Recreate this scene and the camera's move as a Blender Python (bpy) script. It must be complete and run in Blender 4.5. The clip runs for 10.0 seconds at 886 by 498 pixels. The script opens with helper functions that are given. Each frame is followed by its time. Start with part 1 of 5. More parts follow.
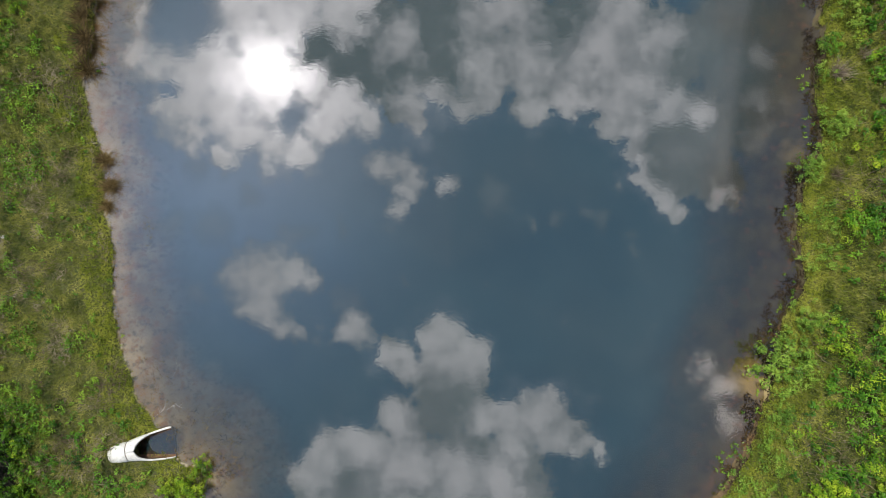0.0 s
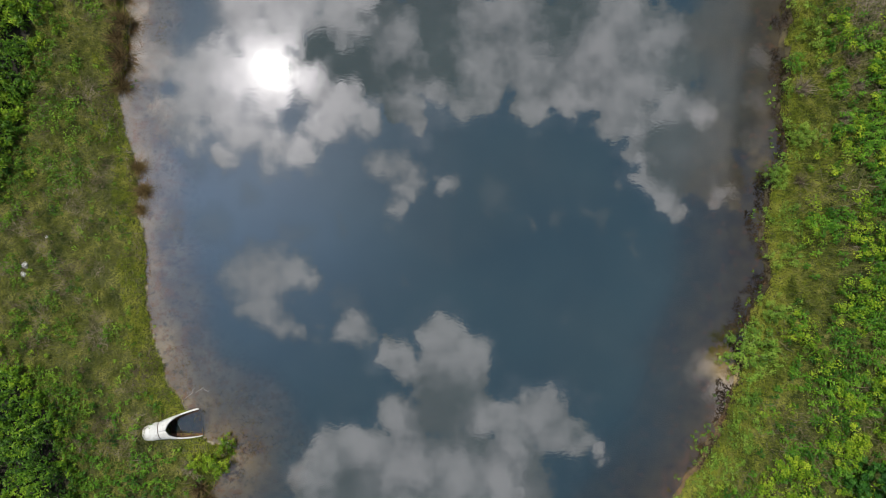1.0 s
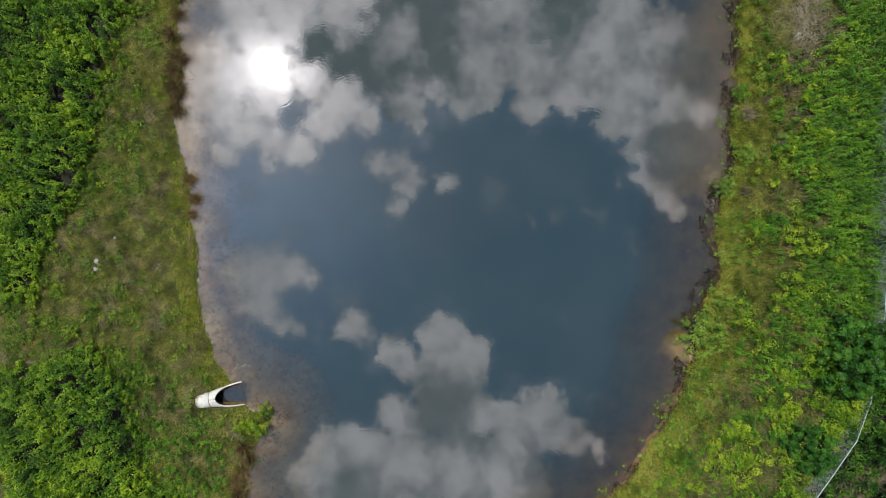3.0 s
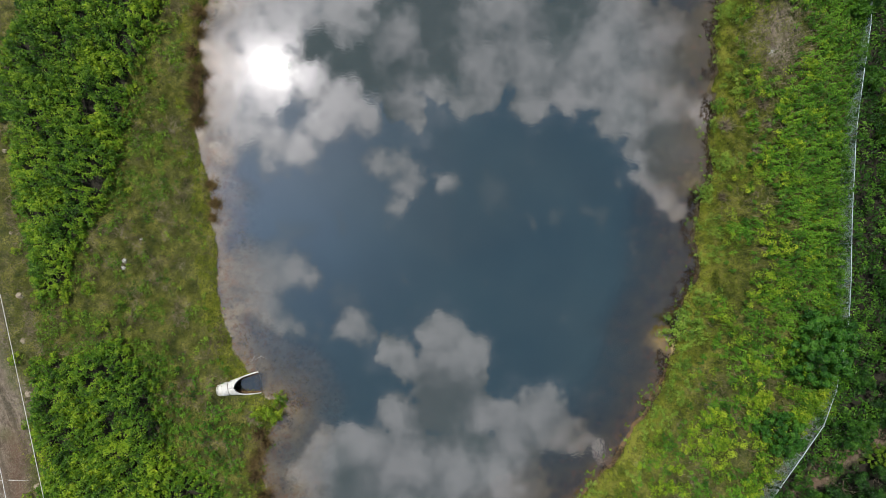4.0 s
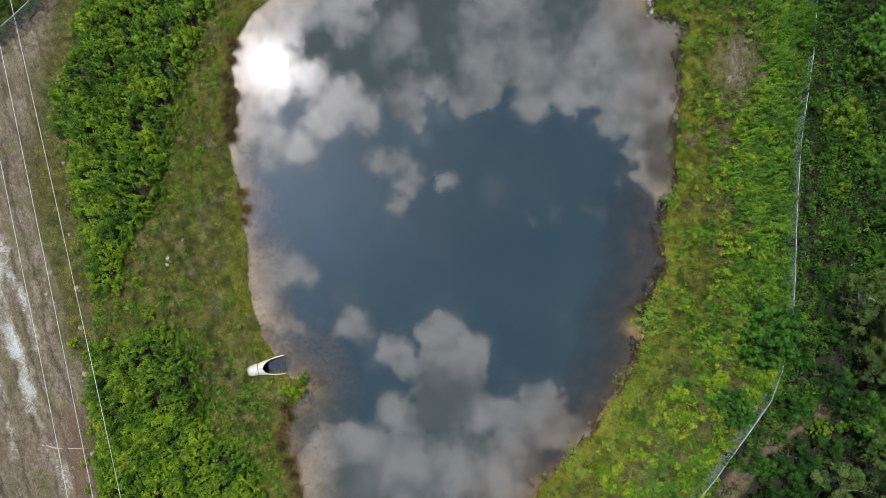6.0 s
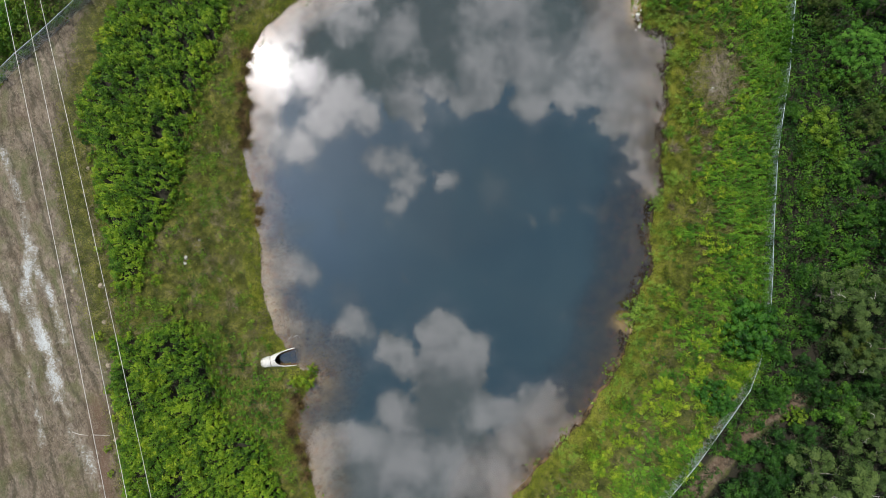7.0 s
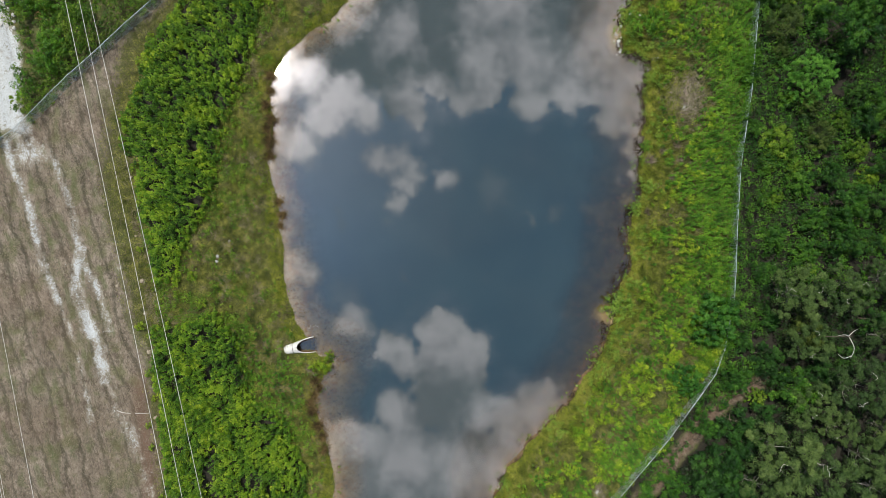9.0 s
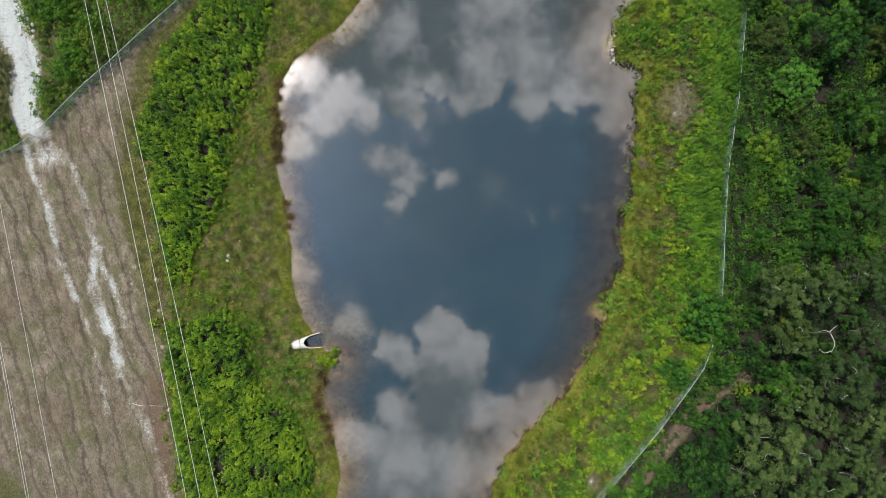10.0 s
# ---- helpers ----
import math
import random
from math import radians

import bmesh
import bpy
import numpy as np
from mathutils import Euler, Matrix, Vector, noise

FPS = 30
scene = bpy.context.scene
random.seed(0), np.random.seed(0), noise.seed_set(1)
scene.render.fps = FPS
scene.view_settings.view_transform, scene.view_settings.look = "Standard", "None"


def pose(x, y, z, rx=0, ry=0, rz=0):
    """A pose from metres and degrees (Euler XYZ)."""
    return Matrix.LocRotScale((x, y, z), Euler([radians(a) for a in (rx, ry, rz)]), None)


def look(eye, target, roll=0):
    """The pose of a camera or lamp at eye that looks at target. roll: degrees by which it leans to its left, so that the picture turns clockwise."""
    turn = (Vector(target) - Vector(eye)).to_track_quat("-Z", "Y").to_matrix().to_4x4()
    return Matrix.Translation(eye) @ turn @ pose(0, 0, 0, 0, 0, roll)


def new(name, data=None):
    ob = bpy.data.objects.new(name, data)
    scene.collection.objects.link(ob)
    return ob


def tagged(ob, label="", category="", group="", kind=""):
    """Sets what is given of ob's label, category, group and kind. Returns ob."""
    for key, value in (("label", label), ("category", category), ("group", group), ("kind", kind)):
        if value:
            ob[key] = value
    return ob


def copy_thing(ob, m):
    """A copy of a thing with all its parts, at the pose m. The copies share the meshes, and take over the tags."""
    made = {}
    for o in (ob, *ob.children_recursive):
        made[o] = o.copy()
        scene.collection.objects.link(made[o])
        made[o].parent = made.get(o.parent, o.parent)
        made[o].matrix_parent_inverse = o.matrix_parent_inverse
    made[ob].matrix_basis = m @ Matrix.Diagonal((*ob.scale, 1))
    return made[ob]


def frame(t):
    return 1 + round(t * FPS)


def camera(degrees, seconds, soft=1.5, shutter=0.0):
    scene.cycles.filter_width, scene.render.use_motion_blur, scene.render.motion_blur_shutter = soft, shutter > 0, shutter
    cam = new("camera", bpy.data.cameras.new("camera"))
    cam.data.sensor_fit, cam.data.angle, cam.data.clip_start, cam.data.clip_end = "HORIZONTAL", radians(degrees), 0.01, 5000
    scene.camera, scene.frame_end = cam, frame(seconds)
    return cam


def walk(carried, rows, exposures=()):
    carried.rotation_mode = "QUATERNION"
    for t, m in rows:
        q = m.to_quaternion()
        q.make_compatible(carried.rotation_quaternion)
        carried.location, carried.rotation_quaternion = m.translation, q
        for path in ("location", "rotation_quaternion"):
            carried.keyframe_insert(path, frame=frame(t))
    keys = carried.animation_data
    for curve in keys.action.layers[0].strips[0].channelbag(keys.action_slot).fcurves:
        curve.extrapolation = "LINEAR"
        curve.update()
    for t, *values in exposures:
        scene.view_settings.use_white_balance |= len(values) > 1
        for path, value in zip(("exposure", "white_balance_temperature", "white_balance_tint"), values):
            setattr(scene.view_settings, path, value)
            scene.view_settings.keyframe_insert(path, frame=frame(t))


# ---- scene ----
cam = camera(73.0, 10.0, 0.6)
# seconds, place in metres, turn in degrees: a drone that climbs straight up while it looks down
PATH = [
    (0, -0, -0, 36.5, 1.838, 0.667, 0.021),
    (0.5, -0.01, -0.074, 38.423, 1.808, 0.661, 0.037),
    (1, -0.056, -0.143, 40.369, 1.778, 0.655, 0.052),
    (1.5, -0.112, -0.205, 42.279, 1.747, 0.648, 0.068),
    (2, -0.142, -0.263, 44.239, 1.717, 0.642, 0.083),
    (2.5, -0.203, -0.334, 46.201, 1.687, 0.636, 0.098),
    (4, -0.304, -0.354, 52.209, 1.597, 0.617, 0.145),
    (4.5, -0.342, -0.366, 54.212, 1.566, 0.611, 0.16),
    (5, -0.382, -0.402, 56.189, 1.536, 0.605, 0.175),
    (5.5, -0.354, -0.44, 58.141, 1.506, 0.599, 0.191),
    (7, -0.401, -0.552, 64.154, 1.415, 0.58, 0.237),
    (7.5, -0.457, -0.583, 66.183, 1.385, 0.574, 0.253),
    (8, -0.528, -0.617, 68.222, 1.355, 0.568, 0.268),
    (8.5, -0.577, -0.616, 70.288, 1.325, 0.562, 0.284),
    (9, -0.625, -0.592, 72.357, 1.295, 0.556, 0.299),
    (9.5, -0.682, -0.612, 74.414, 1.264, 0.55, 0.314),
    (10, -0.715, -0.599, 75.613, 1.234, 0.544, 0.33),
]
EXPOSURES = [(0.0, -0.04), (0.5, -0.2), (1.0, -0.32), (1.5, -0.34), (2.5, -0.32), (4.0, -0.28), (5.5, -0.26), (8.0, -0.18), (10.0, -0.13)]
walk(cam, [(t, pose(x, y, z, rx, ry, rz)) for t, x, y, z, rx, ry, rz in PATH], EXPOSURES)

# ---- sky, clouds and sun ----
SUN_WAY = Vector((-0.2734, 0.3052, 0.9122)).normalized()
SUN_POWER, SUN_WIDE = 4.5, 1.5
SKY_POWER, CLOUD_POWER = 0.136, 1.68
# clouds, as places on a flat layer one unit overhead: across, along, half width
SUN_BANK = [(-0.530, 0.428, 0.034), (-0.534, 0.369, 0.037), (-0.509, 0.330, 0.037), (-0.489, 0.282, 0.030), (-0.352, 0.432, 0.057), (-0.275, 0.441, 0.070), (-0.198, 0.441, 0.052), (-0.150, 0.455, 0.034), (-0.313, 0.388, 0.063), (-0.476, 0.355, 0.049), (-0.428, 0.340, 0.067), (-0.375, 0.340, 0.060), (-0.446, 0.272, 0.052), (-0.379, 0.277, 0.057), (-0.340, 0.234, 0.052), (-0.307, 0.282, 0.070), (-0.292, 0.203, 0.041), (-0.254, 0.197, 0.039), (-0.197, 0.257, 0.046), (-0.216, 0.226, 0.034), (-0.182, 0.281, 0.037), (-0.226, 0.310, 0.034), (-0.431, 0.229, 0.034), (-0.382, 0.181, 0.028), (-0.149, 0.252, 0.030)]
SUN_GAPS = [(-0.463, 0.420, 0.059), (-0.262, 0.259, 0.026), (-0.433, 0.396, 0.028), (-0.487, 0.427, 0.038), (-0.226, 0.373, 0.025), (-0.490, 0.301, 0.015)]
GREY_BANK = [(-0.188, 0.349, 0.101), (-0.111, 0.358, 0.095), (-0.150, 0.426, 0.085), (-0.035, 0.396, 0.101), (-0.063, 0.262, 0.036), (-0.092, 0.257, 0.026), (-0.025, 0.314, 0.036), (0.032, 0.288, 0.038), (0.061, 0.295, 0.031), (0.051, 0.367, 0.090), (0.137, 0.376, 0.095), (0.132, 0.271, 0.034), (0.151, 0.299, 0.038), (0.198, 0.285, 0.038), (0.232, 0.318, 0.048), (0.223, 0.395, 0.095), (0.299, 0.395, 0.095), (0.264, 0.237, 0.028), (0.297, 0.280, 0.064), (0.311, 0.199, 0.028), (0.339, 0.156, 0.028), (0.366, 0.118, 0.028), (0.385, 0.093, 0.019), (0.405, 0.222, 0.085), (0.395, 0.156, 0.055), (0.442, 0.146, 0.048), (0.465, 0.108, 0.015), (0.364, 0.337, 0.076), (0.431, 0.404, 0.057), (0.316, 0.227, 0.036), (0.351, 0.180, 0.040), (0.376, 0.142, 0.040), (0.292, 0.246, 0.032)]
BILLOWS = [(-0.090, 0.390, 0.040), (-0.063, 0.257, 0.037), (-0.033, 0.283, 0.026), (0.030, 0.279, 0.037), (0.062, 0.288, 0.024), (0.080, 0.430, 0.054), (0.104, 0.386, 0.048), (0.065, 0.346, 0.040), (0.127, 0.338, 0.053), (0.136, 0.266, 0.031), (0.198, 0.280, 0.040), (0.236, 0.333, 0.040), (0.299, 0.426, 0.056), (0.265, 0.381, 0.035), (0.341, 0.385, 0.043), (0.317, 0.304, 0.048), (0.269, 0.270, 0.035), (0.255, 0.230, 0.019), (0.299, 0.227, 0.029), (0.314, 0.182, 0.026), (0.336, 0.144, 0.026), (0.362, 0.116, 0.029), (0.385, 0.095, 0.021), (0.364, 0.275, 0.033), (0.422, 0.260, 0.021), (0.446, 0.118, 0.019), (0.325, 0.165, 0.021), (0.287, 0.208, 0.021), (0.351, 0.127, 0.021)]
EAST_BANK = [(0.474, 0.413, 0.066), (0.477, 0.327, 0.062), (0.544, 0.394, 0.066), (0.524, 0.289, 0.057), (0.591, 0.346, 0.057), (0.485, 0.241, 0.042)]
LOWER_BANK = [(-0.001, -0.103, 0.031), (-0.032, -0.113, 0.029), (0.032, -0.138, 0.031), (-0.011, -0.150, 0.048), (-0.091, -0.148, 0.031), (-0.100, -0.122, 0.021), (-0.070, -0.181, 0.026), (-0.006, -0.211, 0.066), (0.043, -0.183, 0.028), (0.060, -0.234, 0.043), (0.116, -0.255, 0.048), (0.167, -0.252, 0.043), (0.195, -0.270, 0.036), (0.220, -0.295, 0.021), (0.251, -0.303, 0.012), (-0.086, -0.253, 0.040), (-0.137, -0.295, 0.040), (-0.173, -0.287, 0.031), (-0.198, -0.309, 0.034), (-0.216, -0.346, 0.038), (-0.235, -0.378, 0.031), (-0.137, -0.355, 0.085), (-0.043, -0.331, 0.090), (0.041, -0.331, 0.090), (0.101, -0.317, 0.055), (0.124, -0.367, 0.048)]
LOW_BILLOWS = [(-0.001, -0.101, 0.030), (-0.032, -0.117, 0.029), (0.030, -0.141, 0.030), (-0.006, -0.155, 0.044), (-0.092, -0.148, 0.032), (-0.070, -0.183, 0.020), (0.097, -0.236, 0.037), (0.153, -0.247, 0.039), (0.190, -0.266, 0.030), (0.218, -0.293, 0.020), (0.250, -0.303, 0.013), (-0.090, -0.256, 0.034), (-0.170, -0.281, 0.029), (-0.202, -0.313, 0.030), (-0.221, -0.351, 0.032), (0.050, -0.248, 0.032), (-0.137, -0.304, 0.037), (-0.071, -0.331, 0.054), (0.013, -0.350, 0.044), (0.078, -0.358, 0.037), (0.097, -0.294, 0.030)]
LOW_HEARTS = [(-0.011, -0.225, 0.042), (0.022, -0.243, 0.021), (-0.025, -0.192, 0.025), (-0.165, -0.350, 0.028), (0.045, -0.294, 0.023)]
WISPS = [(-0.333, -0.014, 0.051), (-0.299, -0.024, 0.051), (-0.261, -0.014, 0.034), (-0.228, -0.021, 0.020), (-0.308, -0.057, 0.041), (-0.337, -0.062, 0.031), (-0.280, -0.090, 0.025), (-0.251, -0.107, 0.020), (-0.157, -0.105, 0.031), (-0.174, -0.116, 0.020), (-0.091, 0.166, 0.034), (-0.115, 0.176, 0.031), (-0.065, 0.149, 0.031), (-0.080, 0.128, 0.025), (-0.089, 0.095, 0.018), (-0.006, 0.137, 0.018), (0.424, -0.165, 0.025), (0.449, -0.200, 0.031), (0.458, -0.251, 0.025)]
FAINT = [(-0.427, -0.043, 0.032), (-0.262, 0.060, 0.032), (-0.186, 0.071, 0.019), (-0.339, 0.123, 0.023), (-0.377, 0.166, 0.030), (-0.402, -0.165, 0.034), (-0.395, 0.071, 0.038), (-0.472, 0.071, 0.038), (-0.430, 0.167, 0.028), (-0.176, -0.061, 0.038), (0.060, 0.137, 0.057), (0.513, 0.222, 0.028), (-0.223, -0.120, 0.012), (-0.346, -0.085, 0.017), (-0.143, -0.085, 0.017), (-0.096, 0.063, 0.013), (0.178, 0.071, 0.012), (0.254, 0.075, 0.017), (0.237, 0.082, 0.011), (0.295, 0.056, 0.011), (0.525, 0.351, 0.022), (0.510, 0.279, 0.025)]


class Nodes:
    """Short hand for a node tree."""

    def __init__(self, tree):
        self.tree = tree
        tree.nodes.clear()

    def add(self, kind, ins=()):
        n = self.tree.nodes.new(kind)
        for key, value in dict(ins).items():
            if isinstance(value, bpy.types.NodeSocket):
                self.tree.links.new(value, n.inputs[key])
            else:
                n.inputs[key].default_value = value
        return n

    def attribute(self, name):
        n = self.add("ShaderNodeAttribute")
        n.attribute_name = name
        return n

    def maths(self, op, a, b=0.0, c=0.0):
        n = self.tree.nodes.new("ShaderNodeMath")
        n.operation = op
        for k, v in enumerate((a, b, c)):
            if isinstance(v, bpy.types.NodeSocket):
                self.tree.links.new(v, n.inputs[k])
            else:
                n.inputs[k].default_value = v
        return n.outputs[0]

    def vec(self, op, a, b=(0, 0, 0)):
        n = self.add("ShaderNodeVectorMath", {0: a, 1: b})
        n.operation = op
        return n

    def noise(self, at, scale, detail=4.0, rough=0.55, dims="3D", out="Fac"):
        n = self.add("ShaderNodeTexNoise")
        n.noise_dimensions = dims
        self.tree.links.new(at, n.inputs["Vector"])
        n.inputs["Scale"].default_value, n.inputs["Detail"].default_value, n.inputs["Roughness"].default_value = scale, detail, rough
        return n.outputs[out]

    def span(self, value, a, b, c=0.0, d=1.0, smooth=False):
        n = self.add("ShaderNodeMapRange", {"Value": value, "From Min": a, "From Max": b, "To Min": c, "To Max": d})
        n.interpolation_type = "SMOOTHSTEP" if smooth else "LINEAR"
        return n.outputs["Result"]

    def mix(self, fac, a, b):
        n = self.tree.nodes.new("ShaderNodeMix")
        n.data_type = "RGBA"
        for k, v in ((0, fac), (6, a), (7, b)):
            if isinstance(v, bpy.types.NodeSocket):
                self.tree.links.new(v, n.inputs[k])
            else:
                n.inputs[k].default_value = v if k == 0 else (*v, 1.0)
        return n.outputs[2]


def make_world():
    w = bpy.data.worlds.new("cloudy_sky")
    w.use_nodes = True
    scene.world = w
    n = Nodes(w.node_tree)
    way = n.add("ShaderNodeTexCoord").outputs["Generated"]
    part_of = n.add("ShaderNodeSeparateXYZ", {0: way})
    up = n.maths("MAXIMUM", part_of.outputs[2], 0.06)
    flat = n.add("ShaderNodeCombineXYZ", {0: n.maths("DIVIDE", part_of.outputs[0], up), 1: n.maths("DIVIDE", part_of.outputs[1], up)}).outputs[0]
    # billowing edges
    wob = n.noise(flat, 11.0, 6.0, 0.66, "2D", "Color")
    bent = n.vec("ADD", flat, n.vec("MULTIPLY", n.vec("SUBTRACT", wob, (0.5, 0.5, 0.5)).outputs[0], (0.075, 0.075, 0.0)).outputs[0]).outputs[0]

    def bank(spots, reach=1.45, blend=0.12):
        total = None
        for x, y, r in spots:
            d = n.vec("DISTANCE", bent, (x, y, 0.0)).outputs["Value"]
            f = n.span(d, 0.0, r * reach, 1.0, 0.0)
            total = f if total is None else n.maths("SMOOTH_MAX", total, f, blend)
        return total

    sunny, grey, lower, wisps, faint = bank(SUN_BANK, 2.1, 0.2), bank(GREY_BANK), bank(LOWER_BANK, 1.45, 0.2), bank(WISPS, 2.0, 0.2), bank(FAINT, 2.1, 0.3)
    billows, low_billows, gaps, hearts = bank(BILLOWS, 2.5, 0.35), bank(LOW_BILLOWS, 2.6, 0.35), bank(SUN_GAPS, 1.5), bank(LOW_HEARTS, 1.9, 0.3)
    fine = n.noise(flat, 17.0, 6.0, 0.62, "2D")
    broad = n.noise(flat, 6.0, 4.0, 0.55, "2D")
    away = n.span(n.vec("LENGTH", flat).outputs["Value"], 0.65, 1.0, 0.0, 1.0, True)
    beyond = n.maths("MULTIPLY", away, n.span(n.noise(flat, 1.6, 5.0, 0.55, "2D"), 0.42, 0.62))
    ragged = n.maths("ADD", n.maths("MULTIPLY", n.maths("SUBTRACT", fine, 0.5), 0.75), n.maths("MULTIPLY", n.maths("SUBTRACT", n.noise(flat, 55.0, 4.0, 0.6, "2D"), 0.5), 0.3))

    def cover(f, a, b):
        return n.span(n.maths("ADD", f, ragged), a, b, 0.0, 1.0, True)

    white = n.maths("MULTIPLY", cover(sunny, 0.22, 0.85), n.span(n.maths("ADD", gaps, ragged), 0.1, 0.75, 1.0, 0.1, True))
    dull = n.maths("MAXIMUM", n.maths("MAXIMUM", cover(grey, 0.27, 0.46), n.span(bank(EAST_BANK, 1.8, 0.3), 0.15, 0.6, 0.0, 0.9, True)), cover(lower, 0.22, 0.46))
    thin = n.maths("MAXIMUM", n.maths("MULTIPLY", n.span(n.maths("ADD", wisps, n.maths("MULTIPLY", ragged, 0.8)), 0.18, 0.9, 0.0, 1.0, True), 0.95), n.maths("MULTIPLY", cover(faint, 0.1, 1.0), 0.42))
    veil = n.span(n.noise(flat, 2.6, 4.0, 0.55, "2D"), 0.35, 0.65, 0.07, 0.3)
    dens = n.maths("MAXIMUM", n.maths("MAXIMUM", n.maths("MAXIMUM", white, dull), n.maths("MAXIMUM", thin, beyond)), veil)
    # grey hearts, pale billows, and the bank that the sun shines through
    low_lit = n.maths("MULTIPLY", n.maths("MAXIMUM", cover(low_billows, 0.2, 0.95), n.maths("MULTIPLY", lower, 0.5)), n.span(n.maths("ADD", hearts, ragged), 0.1, 0.8, 1.0, 0.4, True))
    lit = n.maths("MAXIMUM", cover(billows, 0.25, 1.0), low_lit)
    toward = n.vec("DOT_PRODUCT", way, tuple(SUN_WAY)).outputs["Value"]
    glow = n.span(toward, math.cos(radians(15)), 1.0, 0.0, 1.0, True)
    core = n.maths("POWER", n.span(n.vec("DISTANCE", bent, (SUN_WAY.x / SUN_WAY.z, SUN_WAY.y / SUN_WAY.z, 0.0)).outputs["Value"], 0.13, 0.015, 0.0, 1.0), 2.0)
    power = n.maths("MAXIMUM", n.span(lit, 0.0, 1.0, n.span(part_of.outputs[0], 0.36, 0.43, 0.22, 0.1), 1.0), n.maths("MINIMUM", n.span(part_of.outputs[0], 0.2, 0.33, 0.22, 0.36), n.span(part_of.outputs[0], 0.37, 0.43, 1.0, 0.1)))
    bright = n.maths("ADD", n.maths("ADD", 0.72, n.maths("MULTIPLY", glow, 1.15)), n.maths("MULTIPLY", core, 4.5))
    power = n.maths("MAXIMUM", power, n.maths("MULTIPLY", white, bright))
    power = n.maths("MAXIMUM", power, n.maths("MULTIPLY", thin, 1.0))
    power = n.maths("MAXIMUM", power, n.maths("MULTIPLY", beyond, 0.22))
    power = n.maths("MULTIPLY", power, n.maths("MULTIPLY", n.span(fine, 0.3, 0.7, 0.84, 1.12), n.span(broad, 0.3, 0.7, 0.88, 1.1)))
    # brighter sky near the sun, centred south-west of it to fit the camera's view
    halo = n.span(n.vec("DISTANCE", flat, (SUN_WAY.x / SUN_WAY.z - 0.12, SUN_WAY.y / SUN_WAY.z - 0.2, 0.0)).outputs["Value"], 0.5, 0.0, 0.0, 1.0, True)
    sky = n.add("ShaderNodeTexSky")
    sky.sky_type, sky.sun_disc, sky.dust_density = "NISHITA", False, 0.25
    sky.sun_elevation, sky.sun_rotation = math.asin(SUN_WAY.z), math.atan2(SUN_WAY.x, SUN_WAY.y)
    clear = n.add("ShaderNodeBackground", {"Color": sky.outputs[0], "Strength": n.maths("MULTIPLY", n.maths("ADD", 1.0, n.maths("MULTIPLY", halo, 1.7)), SKY_POWER)})
    cloud = n.add("ShaderNodeBackground", {"Color": (1.0, 0.93, 0.945, 1.0), "Strength": n.maths("MULTIPLY", power, CLOUD_POWER)})
    both = n.add("ShaderNodeMixShader", {0: dens, 1: clear.outputs[0], 2: cloud.outputs[0]})
    n.add("ShaderNodeOutputWorld", {0: both.outputs[0]})


make_world()
sun_data = bpy.data.lights.new("sun", "SUN")
sun_data.energy, sun_data.angle, sun_data.color = SUN_POWER, radians(SUN_WIDE), (1.0, 0.985, 0.88)
sun = new("sun", sun_data)
sun.matrix_world = look(SUN_WAY * 100, (0, 0, 0))

# ---- materials ----


def material(name, build):
    m = bpy.data.materials.new(name)
    m.use_nodes = True
    n = Nodes(m.node_tree)
    n.add("ShaderNodeOutputMaterial", {0: build(n)})
    return m


def surface(n, colour, rough=0.8, bump=None, strength=0.4, depth=0.02, **more):
    ins = {"Base Color": colour if isinstance(colour, bpy.types.NodeSocket) else (*colour, 1.0), "Roughness": rough, **more}
    if bump is not None:
        ins["Normal"] = n.add("ShaderNodeBump", {"Height": bump, "Strength": strength, "Distance": depth}).outputs[0]
    return n.add("ShaderNodeBsdfPrincipled", ins).outputs[0]


def spot(n):
    return n.add("ShaderNodeNewGeometry").outputs["Position"]


def leafy(name, dark, mid, light, patch=0.5, rough=0.46, through_light=0.2, vary=0.0):
    """Leaves or blades: each spray a shade of its own, with broad drifts of colour."""

    def build(n):
        one = n.attribute("tone").outputs["Fac"]
        drift = n.noise(spot(n), patch, 3.0)
        f = n.maths("ADD", n.maths("MULTIPLY", one, 0.68), n.maths("MULTIPLY", n.span(drift, 0.32, 0.68), 0.45))
        ramp = n.add("ShaderNodeValToRGB", {0: f})
        e = ramp.color_ramp.elements
        e[0].position, e[0].color = 0.18, (*dark, 1)
        e[1].position, e[1].color = 0.95, (*light, 1)
        m = e.new(0.54)
        m.color = (*mid, 1)
        c = ramp.outputs[0]
        if vary:
            # no two trees of quite the same green
            own = n.add("ShaderNodeObjectInfo").outputs["Random"]
            c = n.add("ShaderNodeHueSaturation", {"Hue": n.span(own, 0.0, 1.0, 0.512, 0.488), "Value": n.span(own, 0.0, 1.0, 1.0 - vary, 1.0 + vary), "Color": c}).outputs[0]
        a = n.add("ShaderNodeBsdfPrincipled", {"Base Color": c, "Roughness": rough, "Specular IOR Level": 0.32}).outputs[0]
        b = n.add("ShaderNodeBsdfTranslucent", {"Color": c}).outputs[0]
        return n.add("ShaderNodeMixShader", {0: through_light, 1: a, 2: b}).outputs[0]

    return material(name, build)


